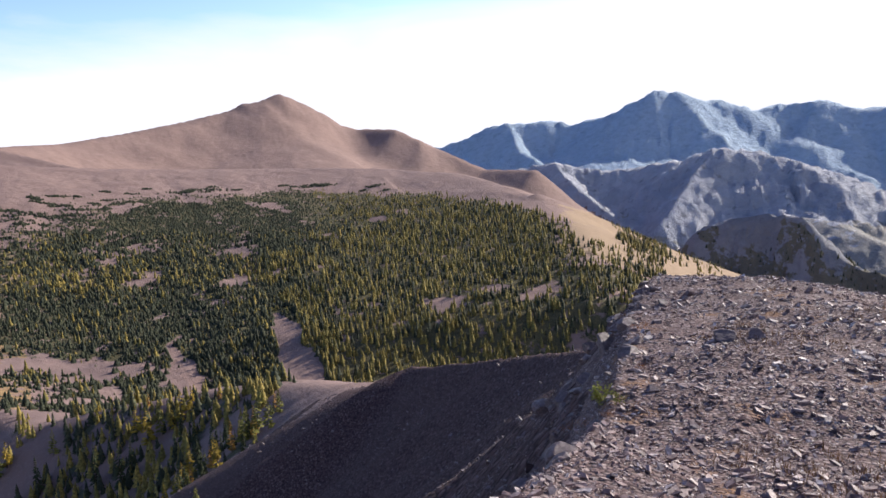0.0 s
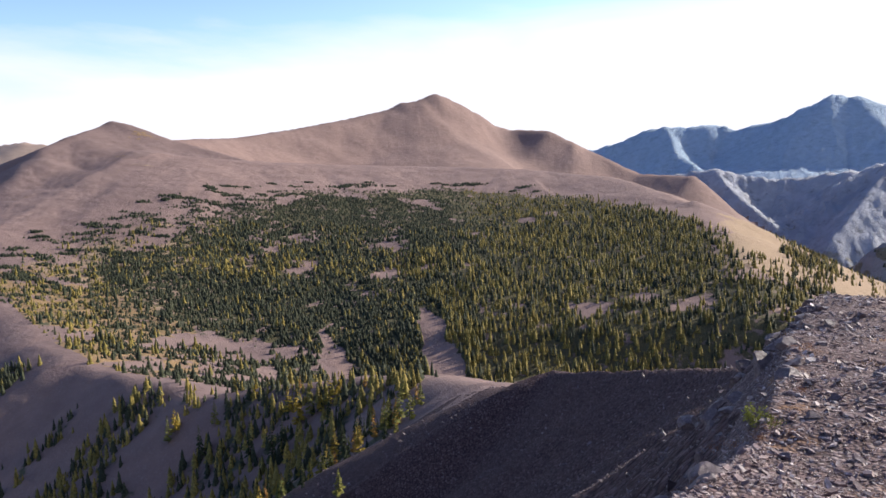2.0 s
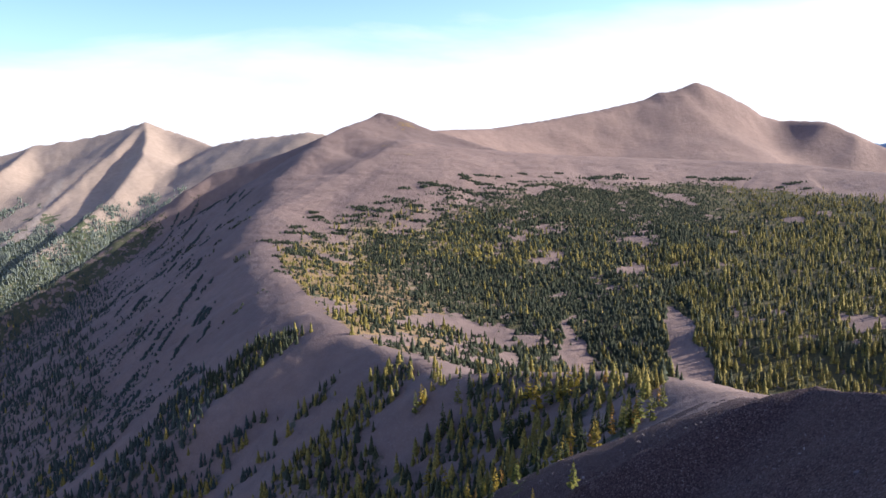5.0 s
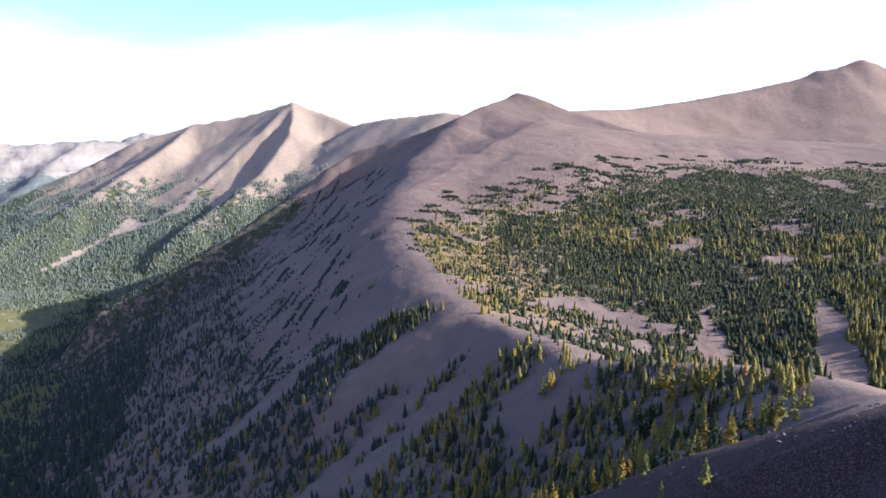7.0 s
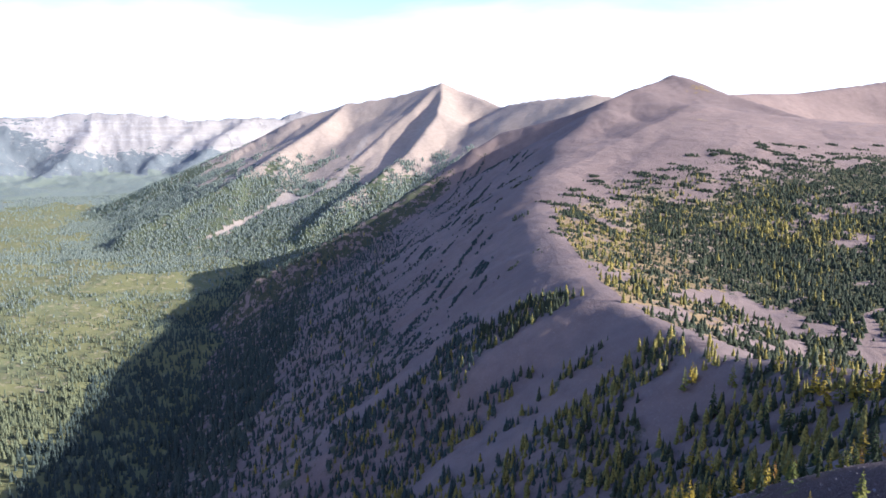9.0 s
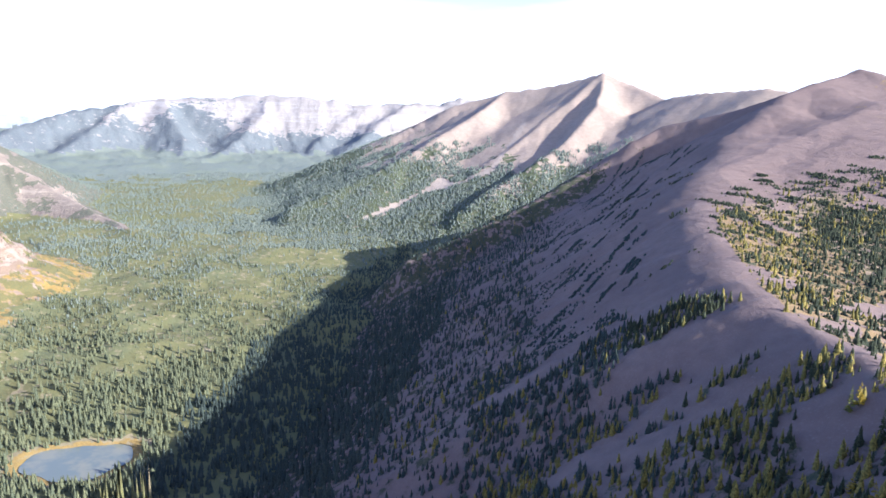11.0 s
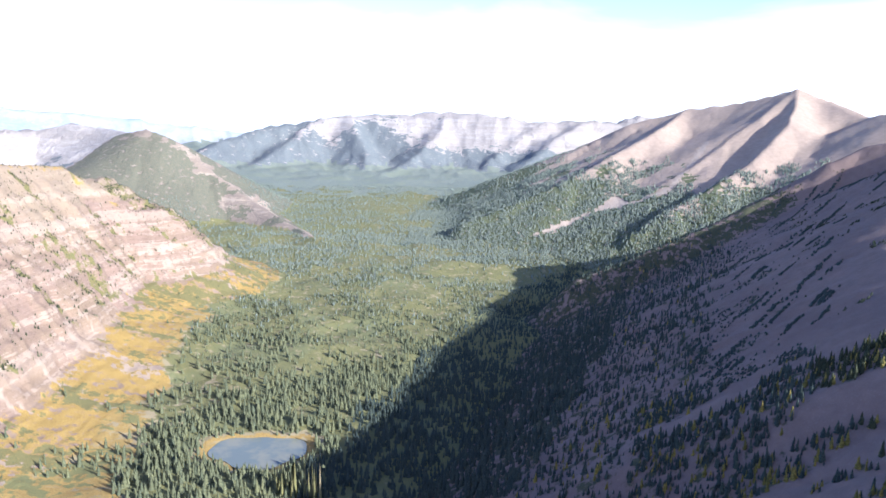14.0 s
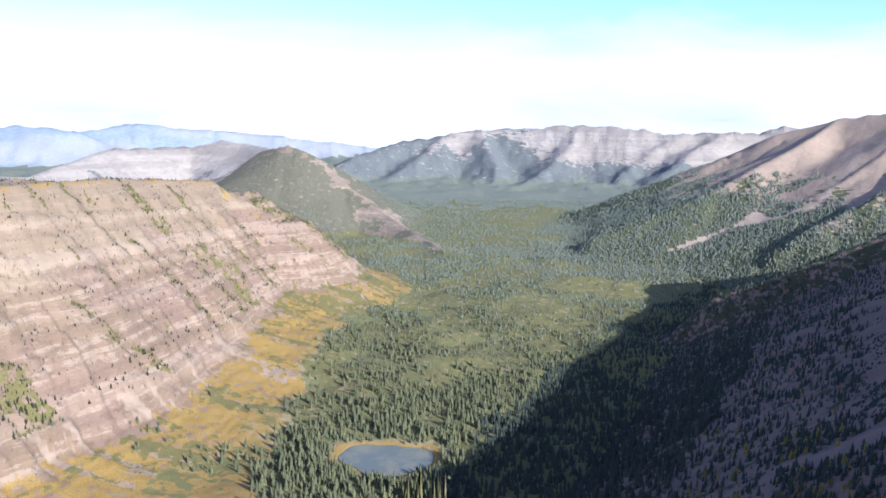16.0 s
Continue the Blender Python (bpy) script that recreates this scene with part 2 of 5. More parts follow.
def step(v, a, b):
    t = np.clip((v - a) / (b - a), 0, 1)
    return t * t * (3 - 2 * t)


def spot(az, el, d):
    """A place seen from the top of the ridge: heading to the left, rise and level distance."""
    a = radians(az)
    return (-d * math.sin(a), d * math.cos(a), EYE + d * math.tan(radians(el)))


# Each ridge: its crest (heading, rise, distance), the falls to its left and right, depth and width of its gullies.
RIDGES = {
    "ledge": dict(crest=[(176, -1.0, 60), (178, -5, 14), (150, -40, 1.9), (20, -50, 1.3), (-2, -26.5, 3.2), (-8, -22.7, 4.4), (-11.4, -19.8, 6.0), (-13.2, -16.5, 8.6), (-13.4, -14.1, 11), (-15.2, -11.1, 14)], falls=((1.15, 9, 0.7), (0.1, 9, 0.5)), gully=(0.3, 4)),
    "brow": dict(crest=[(-15.2, -11.1, 14), (-18.3, -10.5, 15), (-21, -10.75, 14.6), (-24.7, -11.2, 13.3), (-30.5, -12.9, 10.5), (-45, -17, 7.5), (-80, -24, 5)], falls=((0.55,), (0.03, 9, 0.5)), gully=(0.3, 4)),
    "ridge": dict(crest=[(-15.5, -13.0, 15), (-14.5, -15, 30), (-12.3, -15.6, 40), (-8.9, -16.1, 48), (-4.5, -16.4, 58), (3.4, -17.1, 80)], falls=((0.86,), (0.4,)), gully=(1.2, 14)),
    "saddle": dict(crest=[(3.4, -17.1, 80), (5.2, -18.3, 92), (8.7, -18.1, 130), (13.5, -17.3, 180), (18.5, -17.3, 205), (24.5, -17.4, 230), (30.3, -17.6, 250), (33.2, -16.2, 285), (36, -15.1, 320),
                          (38.2, -14.2, 345), (39.9, -12.9, 390)], falls=((0.74,), (0.34,)), gully=(3.0, 38), soft=6, cap=0.3),
    "shoulder": dict(crest=[(38.2, -14.2, 345), (39.9, -12.9, 390), (42.1, -10.1, 490), (43.8, -7.3, 620), (43.4, -5.2, 740), (41.3, -2.4, 880), (39.4, -0.45, 980), (36.9, 0.9, 1060), (34.7, 1.7, 1120)],
                     falls=((0.66,), (0.3,)), gully=(3.0, 45), soft=18, cap=0.3),
    "hill": dict(crest=[(33, -0.6, 1000), (29.9, -0.78, 980), (17.7, -1.45, 1000), (11.7, -1.66, 1000), (5.6, -1.95, 970), (-0.7, -2.6, 900), (-4, -3.6, 800), (-6.6, -4.6, 720), (-8.6, -6.5, 600), (-10.7, -9.4, 480), (-12, -12.5, 400)],
                 falls=((0.45,), (0.098, 760, 0.5)), gully=(2.5, 60), soft=12, broad=True),
    "mountain": dict(crest=[(34.8, 1.69, 1120), (33.7, 1.35, 1150), (31.2, 0.69, 1200), (26.6, 0.74, 1350), (22.9, 1.22, 1450), (18.7, 1.92, 1550), (15.4, 2.65, 1620), (14.6, 3.06, 1640), (13.4, 3.18, 1660), (12.1, 3.72, 1700),
                            (10.6, 3.1, 1720), (9, 2.24, 1740), (7.5, 1.28, 1750), (6.4, 0.95, 1750), (3.7, 0.84, 1700), (1.9, -0.02, 1680), (0.7, -0.7, 1680), (-2.9, -2.4, 1650), (-6.6, -2.6, 1600)],
                     falls=((0.5,), (0.44, 150, 0.16)), gully=(3, 90), soft=6, broad=True, span=1000),
    "spur": dict(crest=[(34.7, 1.7, 1120), (39.0, 0.14, 1010), (42.1, -1.0, 1040), (46.6, -2.15, 1060), (48.5, -3.3, 1035), (50.4, -4.9, 1010), (53.3, -6.6, 980), (56.8, -8.7, 950), (60.6, -10.7, 925), (65, -12.6, 915)],
                 falls=((0.8,), (0.72,)), gully=(5, 60), soft=5),
    "peak": dict(crest=[(37, 0.2, 1480), (40.1, 0.65, 1520), (41.7, 0.45, 1560), (44.2, 0.24, 1600), (46, -0.09, 1650), (46.7, -0.3, 1750), (49.2, 0.71, 1850), (51.2, 1.39, 1900), (54.6, 0.48, 1950), (58.3, -0.14, 2000), (61.6, -1.09, 2000),
                        (64.9, -2.78, 1950), (69.7, -5.7, 1900), (73.2, -7.4, 1850)], falls=((0.5,), (0.42,)), gully=(14, 120)),
    "arm": dict(crest=[(51.2, 1.35, 1895), (51.2, 0.2, 1770), (51.4, -0.74, 1660), (53.5, -3.5, 1500), (56, -5.5, 1400), (58.6, -7.2, 1340), (61.5, -9.3, 1280)], falls=((0.45,), (0.85, 85, 0.35)), gully=(4, 60)),
    "north_arm_a": dict(crest=[(68.0, -1.35, 3330), (70.6, -3.1, 3080), (72.2, -4.5, 2880), (73.8, -6.2, 2650)], falls=((0.48,), (0.42, 300, 0.4)), gully=(9, 90)),
    "north_arm_d": dict(crest=[(65.2, -1.2, 3400), (66.6, -2.2, 3120), (68.6, -3.8, 2880), (70.6, -5.9, 2640)], falls=((0.48,), (0.42, 300, 0.4)), gully=(9, 90)),
    "north_arm_b": dict(crest=[(75.5, -0.8, 3480), (75.6, -2.2, 3220), (77.3, -3.9, 2950), (79.6, -5.6, 2700)], falls=((0.48,), (0.42, 300, 0.4)), gully=(12, 90)),
    "north_arm_c": dict(crest=[(82.4, -1.15, 3480), (82.0, -2.3, 3230), (81.2, -3.9, 2960), (81.6, -5.6, 2720)], falls=((0.48,), (0.42, 300, 0.4)), gully=(12, 90)),
    "north_arm_e": dict(crest=[(85.0, -1.6, 3380), (86.2, -2.7, 3150), (88.2, -4.1, 2920), (89.6, -5.2, 2750)], falls=((0.48,), (0.42, 300, 0.4)), gully=(12, 90)),
    "east_arm_a": dict(crest=[(-15.2, 2.6, 3290), (-13.4, 0.2, 3080), (-12, -1.8, 2900), (-10.5, -3.4, 2760)], falls=((0.66,), (0.6,)), gully=(10, 70)),
    "east_arm_b": dict(crest=[(-16.7, 2.5, 3290), (-18.8, 0.2, 3060), (-20.5, -1.6, 2890), (-23, -3.2, 2740)], falls=((0.66,), (0.6,)), gully=(10, 70)),
    "east_arm_c": dict(crest=[(-4.7, 0.9, 3380), (-5.4, -1.0, 3130), (-7.5, -2.4, 2920)], falls=((0.66,), (0.6,)), gully=(9, 70)),
    "east_arm_d": dict(crest=[(-25.8, 1.4, 3440), (-24.5, -0.6, 3220), (-26, -2.6, 3020), (-29, -3.8, 2890)], falls=((0.5,), (0.55,)), gully=(16, 90)),
    "rock_arm_a": dict(crest=[(-19.2, -1.45, 1890), (-17.8, -3.4, 1760), (-16.6, -5.2, 1650), (-15.4, -7.0, 1560)], falls=((0.8,), (0.9,)), gully=(8, 40)),
    "rock_arm_b": dict(crest=[(-7.9, -2.1, 1990), (-9.2, -3.6, 1880), (-11, -5.2, 1780), (-13, -6.6, 1700)], falls=((0.7,), (0.8,)), gully=(8, 40)),
    "rib": dict(crest=[(51.3, 1.3, 1890), (53.3, -0.5, 1760), (55.6, -2.5, 1640), (58, -4.5, 1540), (60.5, -6.2, 1480)], falls=((0.45,), (0.68, 20, 0.42)), gully=(4, 50)),
    "far_rib": dict(crest=[(58.1, -0.14, 2000), (60.2, -1.7, 1800), (63.2, -3.6, 1660), (66.5, -5.6, 1560), (70.1, -7.4, 1500), (74, -9, 1450)], falls=((0.45,), (0.7, 26, 0.42)), gully=(4, 60)),
    "range_north": dict(crest=[(50, 0.0, 3900), (60.3, -0.94, 3600), (61.4, -0.68, 3600), (63, -1.2, 3520), (65, -1.14, 3450), (69.1, -1.33, 3350), (72, -0.89, 3400), (76.3, -0.76, 3500), (82.6, -1.2, 3500), (88, -2.06, 3300), (91.4, -3.1, 3100), (93, -3.9, 2900)],
                        falls=((0.4,), (0.46,)), gully=(10, 420)),
    "dark_spur": dict(crest=[(98.6, -2.85, 2020), (96.7, -2.4, 1960), (95.6, -2.75, 1930), (94.4, -3.65, 1900), (92, -5.7, 1800), (89.5, -7.55, 1690), (86.6, -9.35, 1520), (84.9, -10.4, 1400)], falls=((0.55,), (0.55,)), gully=(7, 70)),
    "plateau": dict(crest=[(125, -4.3, 1900), (113.5, -4.27, 1900), (108.6, -2.54, 2200), (103.4, -2.42, 2300), (101.4, -1.98, 2300), (99.5, -2.3, 2200), (97.5, -2.7, 2000)], falls=((0.5,), (0.5,)), gully=(12, 120)),
    "range_west": dict(crest=[(140, -1, 4300), (125, -1.1, 4300), (115.2, -1.13, 4300), (112.3, -1.1, 4200), (110.7, -1.6, 4300), (107.4, -0.94, 4550), (103, -1.31, 4550), (97.9, -1.7, 4550), (94.2, -2.1, 4500), (90, -2.6, 4500)], falls=((0.3,), (0.3,)), gully=(40, 260)),
    "cliff": dict(crest=[(150, -4.5, 620), (135, -4.7, 640), (115.5, -4.9, 760), (112.2, -4.75, 820), (108.7, -4.65, 900), (102.1, -4.9, 1100), (100.6, -6.1, 1100), (98.9, -7.6, 1085), (97.6, -9.6, 1070), (96.5, -11.9, 1055)], cap=1.1, falls=((0.06, 80, 0.9), (1.08,)), gully=(11, 30)),
    "tan_spur": dict(crest=[(-6.6, -4.6, 720), (-8.6, -6.2, 700), (-11.1, -7.3, 760), (-14.8, -8.6, 820), (-16, -10.5, 830)], falls=((0.4,), (0.5,)), gully=(2, 40)),
    "crag": dict(crest=[(-15.2, -10.2, 1150), (-17.9, -8.9, 1150), (-18.5, -6.95, 1150), (-20.6, -6.35, 1160), (-22.8, -6.06, 1160), (-24.9, -6.14, 1150), (-25.5, -7.0, 1140), (-28.1, -9.5, 1120), (-30.4, -10.1, 1110), (-42, -12, 1000)], falls=((0.9,), (1.5, 55, 0.5)), gully=(7, 26)),
    "scree_apron": dict(crest=[(-25, -6.3, 1640), (-27, -6.6, 1560), (-29, -7.6, 1450), (-32, -8.9, 1380), (-44, -11, 1200)], falls=((0.5,), (0.42,)), gully=(8, 50)),
    "rocky_mountain": dict(crest=[(-2, -3.6, 2150), (-3.3, -3.17, 2100), (-5, -2.48, 2050), (-7.9, -2.09, 2000), (-11.6, -2.71, 2000), (-13.6, -2.69, 2000), (-17.1, -2.08, 1950), (-19.2, -1.43, 1900), (-22, -1.64, 1900), (-23.4, -2.08, 1900), (-24.5, -2.49, 1880), (-25.9, -4.23, 1850), (-30.2, -5.72, 1800), (-42, -7, 1700)],
                           falls=((0.5,), (0.64, 190, 0.4)), gully=(22, 70)),
    "range_east": dict(crest=[(3, -1.5, 3500), (0.7, -0.66, 3500), (-0.8, -0.22, 3450), (-4.7, 1.07, 3400), (-8.2, 0.92, 3400), (-9.2, 0.59, 3350), (-12.4, 1.41, 3300), (-15.2, 2.78, 3300), (-16.7, 2.7, 3300), (-17.5, 2.07, 3320), (-20.5, 1.51, 3340), (-21.6, 1.07, 3400), (-25.8, 1.56, 3450), (-27.8, 0.93, 3450), (-30, 0.98, 3450), (-45, 1, 3450)],
                       falls=((0.5,), (0.64, 420, 0.3)), gully=(30, 160)),
}
NAMES = ["ground", *RIDGES]


def slide(d, first, reach=1e9, then=0.6):
    """How far a side has dropped at the distance d: its first fall, and another one past its reach."""
    return first * np.minimum(d, reach) + then * np.maximum(d - reach, 0)


def ridge_height(x, y, r, seed):
    """Height of one ridge at the places x, y, and how far down its side they lie."""
    pts = [spot(*c) for c in r["crest"]]
    left, right = r["falls"]
    soft = r.get("soft", 0.0)
    best = np.full(x.shape, -1e9)
    far, along, run = np.zeros(x.shape), np.zeros(x.shape), 0.0
    total, weight, nearest = np.zeros(x.shape), np.zeros(x.shape), np.full(x.shape, 1e9)
    for k, ((ax, ay, az), (bx, by, bz)) in enumerate(zip(pts, pts[1:])):
        dx, dy = bx - ax, by - ay
        n = math.hypot(dx, dy)
        t = ((x - ax) * dx + (y - ay) * dy) / (n * n)
        tc = np.clip(t, 0, 1)
        px, py = x - ax - tc * dx, y - ay - tc * dy
        d = np.hypot(px, py)
        side = (dx * py - dy * px) / n / np.maximum(d, 1e-6)  # +1 to the left of the way along the crest
        w = 0.5 + 0.5 * np.clip(side, -1, 1)
        e = np.sqrt(d * d + soft * soft) - soft  # a rounded crest
        fall = w * slide(e, *left) + (1 - w) * slide(e, *right)
        past = np.maximum(-t, 0) * (k == 0) + np.maximum(t - 1, 0) * (k == len(pts) - 2)
        h = az + tc * (bz - az) - fall - past * n * r.get("cap", 0.5) - np.abs(t - tc) * n * r.get("lateral", 0.0)
        up = h > best
        best, far, along = np.where(up, h, best), np.where(up, d, far), np.where(up, run + tc * n, along)
        if r.get("broad"):
            wt = 1.0 / (np.abs(d) + 2.0) ** 4
            total, weight = total + wt * h, weight + wt
            nearest = np.minimum(nearest, d)
        run += n
    if r.get("broad"):
        best, far = total / weight, nearest
    depth, width = r["gully"]
    g = 1 - np.abs(fbm(along / width, far / (width * 5) + 3.1, 3, seed))
    g2 = fbm(x / width, y / width, 4, seed + 5)
    best = best - depth * (g - 0.75) * step(far, 0, width * 1.6) * 1.3 + depth * 0.45 * g2 * step(far, 0, width * 0.5)
    return best, far


def within(x, y, q):
    """Places close enough to a ridge for it to matter."""
    pts = [spot(*c) for c in q["crest"]]
    span = q.get("span", (max(p[2] for p in pts) + 30) / 0.36)
    xs, ys = [p[0] for p in pts], [p[1] for p in pts]
    return (x > min(xs) - span) & (x < max(xs) + span) & (y > min(ys) - span) & (y < max(ys) + span)


def beside(x, y, chain):
    """How far a place lies to the left of a line; negative to its right."""
    pts = [spot(*c) for c in chain]
    near, hand = np.full(x.shape, 1e9), np.zeros(x.shape)
    for (ax, ay, _), (bx, by, _) in zip(pts, pts[1:]):
        dx, dy = bx - ax, by - ay
        n = max(math.hypot(dx, dy), 1e-6)
        t = np.clip(((x - ax) * dx + (y - ay) * dy) / (n * n), 0, 1)
        px, py = x - ax - t * dx, y - ay - t * dy
        d = np.hypot(px, py)
        up = d < near
        near, hand = np.where(up, d, near), np.where(up, np.sign(dx * py - dy * px) * d, hand)
    return hand


def smax(a, b, k):
    h = np.maximum(k - np.abs(a - b), 0) / k
    return np.maximum(a, b) + h * h * k * 0.25


LAKE = spot(89.5, -25.5, 556)


def lake_reach(x, y):
    """Below 1 inside the lake."""
    u, v = x - LAKE[0], y - LAKE[1]
    a = np.arctan2(v, u)
    edge = 1 + 0.10 * np.sin(2 * a + 0.6) + 0.09 * np.sin(3 * a + 2.0) + 0.04 * np.sin(7 * a)
    return np.hypot(u / 25, v / 37) / edge


def land(x, y):
    """Ground height, which form it belongs to, and the reach down that form's side."""
    r = np.hypot(x, y)
    bend = 5 * step(r, 90, 400)
    x, y = x + bend * fbm(x / 70, y / 70, 3, 201), y + bend * fbm(x / 70, y / 70, 3, 202)
    z = 3.5 + 7 * fbm(x / 150, y / 150, 4, 3) + 6 * fbm(x / 70, y / 70, 2, 12) * step(r, 560, 700) * (1 - step(r, 1300, 1700)) + 10 * step(r, 1700, 3200)
    inlake = lake_reach(x, y)
    z = z * step(inlake, 1.0, 2.2) - 2.0 * (1 - step(inlake, 0.85, 1.1)) + 0.9 * step(inlake, 1.0, 1.3)
    form, reach, top = np.zeros(x.shape, int), np.zeros(x.shape), z.copy()
    over = np.maximum(beside(x, y, RIDGES["ledge"]["crest"]), 0)
    hand = beside(x, y, RIDGES["ledge"]["crest"] + RIDGES["ridge"]["crest"][1:] + RIDGES["saddle"]["crest"][1:] + RIDGES["shoulder"]["crest"][1:] + [(30, 3, 3000)])
    beyond = 0.5 * (hand + np.sqrt(hand * hand + 400)) * step(r, 60, 150)  # over the long crest, on the valley's side
    for i, (name, q) in enumerate(RIDGES.items()):
        near_by = within(x, y, q)
        h, far = np.full(x.shape, -1e4), np.zeros(x.shape)
        if not near_by.any():
            continue
        h[near_by], far[near_by] = ridge_height(x[near_by], y[near_by], q, 40 + 11 * i)
        if name in ("hill", "mountain", "tan_spur"):
            h = h - beyond * 0.8
        if name == "brow":
            h = h - over * 1.3
        if name == "cliff":  # beds of hard and soft rock, then a fan of debris below
            beds = 15.0
            f = (h - 0.081 * (x + 620) + 16 * (value_noise(h / 24, h * 0, 92) - 0.5) + 5 * fbm(x / 70, y / 70, 3, 91)) / beds
            hard = np.floor(f) + step(f - np.floor(f), 0.5, 0.9)
            h = h + 3.0 * fbm(x / 9, y / 9, 3, 93) * step(far, 4, 20)
            h = np.where(far > 2, h + 0.42 * (hard * beds - f * beds) * step(far, 2, 20), h)
            foot = 20 + 16 * step(r, 650, 1000)
            h = np.where(h < foot, foot - (foot - h) * (0.27 + 0.16 * step(r, 800, 1000)), h)
        if name in ("crag", "rocky_mountain", "rock_arm_a", "rock_arm_b", "scree_apron") and near_by.any():
            wide, tall = (17, 12.0) if name == "crag" else (60, 30.0) if name != "scree_apron" else (50, 9.0)
            h = h + tall * (0.3 - np.abs(fbm(x / wide, y / wide, 5, 71, 0.6))) * step(far, 0, 30)
            if name == "rocky_mountain":
                h = h + 7 * fbm(x / 26, y / 26, 3, 72) + 46 * (0.25 - np.abs(fbm(x / 190, y / 190, 4, 73))) * step(far, 20, 120)
            if name == "crag":
                h = h + 5 * fbm(x / 12, y / 12, 3, 74) * step(far, 0, 12)
        k = np.minimum(14.0, 0.045 * r + 0.03) * (2.2 if name in ("hill", "mountain") else 0.4 if name in ("saddle", "ridge", "shoulder") else 1.0)
        up = h > top
        form, reach, top = np.where(up, i + 1, form), np.where(up, far, reach), np.maximum(top, h)
        z = smax(z, h, np.maximum(k, 0.05))
    z = z + step(r, 2300, 2900) * (22 * (0.35 - np.abs(fbm(x / 170, y / 170, 5, 301, 0.6))) + 7 * fbm(x / 50, y / 50, 3, 302))
    near = step(r, 1, 6) * (1 - step(r, 60, 160))
    z = z + near * (0.10 * fbm(x / 0.9, y / 0.9, 4, 5) + 0.25 * fbm(x / 5, y / 5, 3, 6))
    z = z + step(r, 60, 300) * (0.9 * fbm(x / 18, y / 18, 4, 8))
    return z, form, reach


LONG_CREST = RIDGES["saddle"]["crest"] + RIDGES["shoulder"]["crest"][2:]


def bare_patch(x, y):
    """Slides of open scree low on the wooded hill, 1 where bare."""
    r = np.hypot(x, y)
    az = np.degrees(np.arctan2(-x, y)) + 1.2 * fbm(x / 25, y / 25, 3, 61)
    t = np.clip((465 - r) / 125, 0, 1.2)
    a = (np.abs(az - 13.6 + 2.0 * t) < 0.3 + 2.0 * t) & (r < 462)
    b = (np.abs(az - 20.6 + 1.0 * t) < 1.6 * t) & (r < 450)
    rough = 34 * fbm(x / 22, y / 22, 4, 62)
    c = np.abs(r + rough - np.interp(az, (20, 24, 28, 31, 34, 37), (385, 402, 418, 428, 422, 418))) < np.interp(az, (20, 23, 26, 31, 34, 38), (4, 20, 20, 12, 7, 2))
    c &= (az > 20) & (az < 38)
    return ((a | b) & (r > 235)) | c


def chute(x, y):
    """Pale bed of a stream of stones below the far peak, 1 on it."""
    d = np.abs(beside(x, y, [(56.6, 0, 1700), (57.2, 0, 1620), (58.8, 0, 1480), (61.2, 0, 1455), (63.2, 0, 1470), (66, 0, 1420), (69, 0, 1374)]))
    r, az = np.hypot(x, y), np.degrees(np.arctan2(-x, y))
    wide = np.interp(az, (56, 58.5, 61.5, 62.5, 63.4, 64.2, 66, 69), (5, 7, 7, 26, 20, 4, 7, 2)) * (1 + 0.8 * fbm(x / 30, y / 30, 3, 29))
    return (d < wide) & (r > 1330) & (r < 1720)


def golden_fan(x, y):
    """Autumn meadow that spreads from the foot of the cliff, 0 to 1."""
    r, az = np.hypot(x, y), np.degrees(np.arctan2(-x, y))
    az = az + 1.6 * fbm(x / 40, y / 40, 3, 43)
    edge = np.interp(r, (480, 540, 580, 700, 840, 910, 1000), (100.5, 99, 98, 96.5, 95, 92, 91.5))
    return step(az, edge - 0.6, edge + 0.6) * (r < 1040) * (r > 380)


# open meadows on the valley floor: heading, distance, width, length
GLADES = [(84.0, 880, 34, 80), (81.0, 800, 44, 50), (85.5, 740, 30, 45), (78.2, 1000, 60, 60), (76.5, 860, 22, 40), (86.5, 1060, 40, 90), (72.5, 1180, 110, 40), (80.5, 1230, 70, 60)]


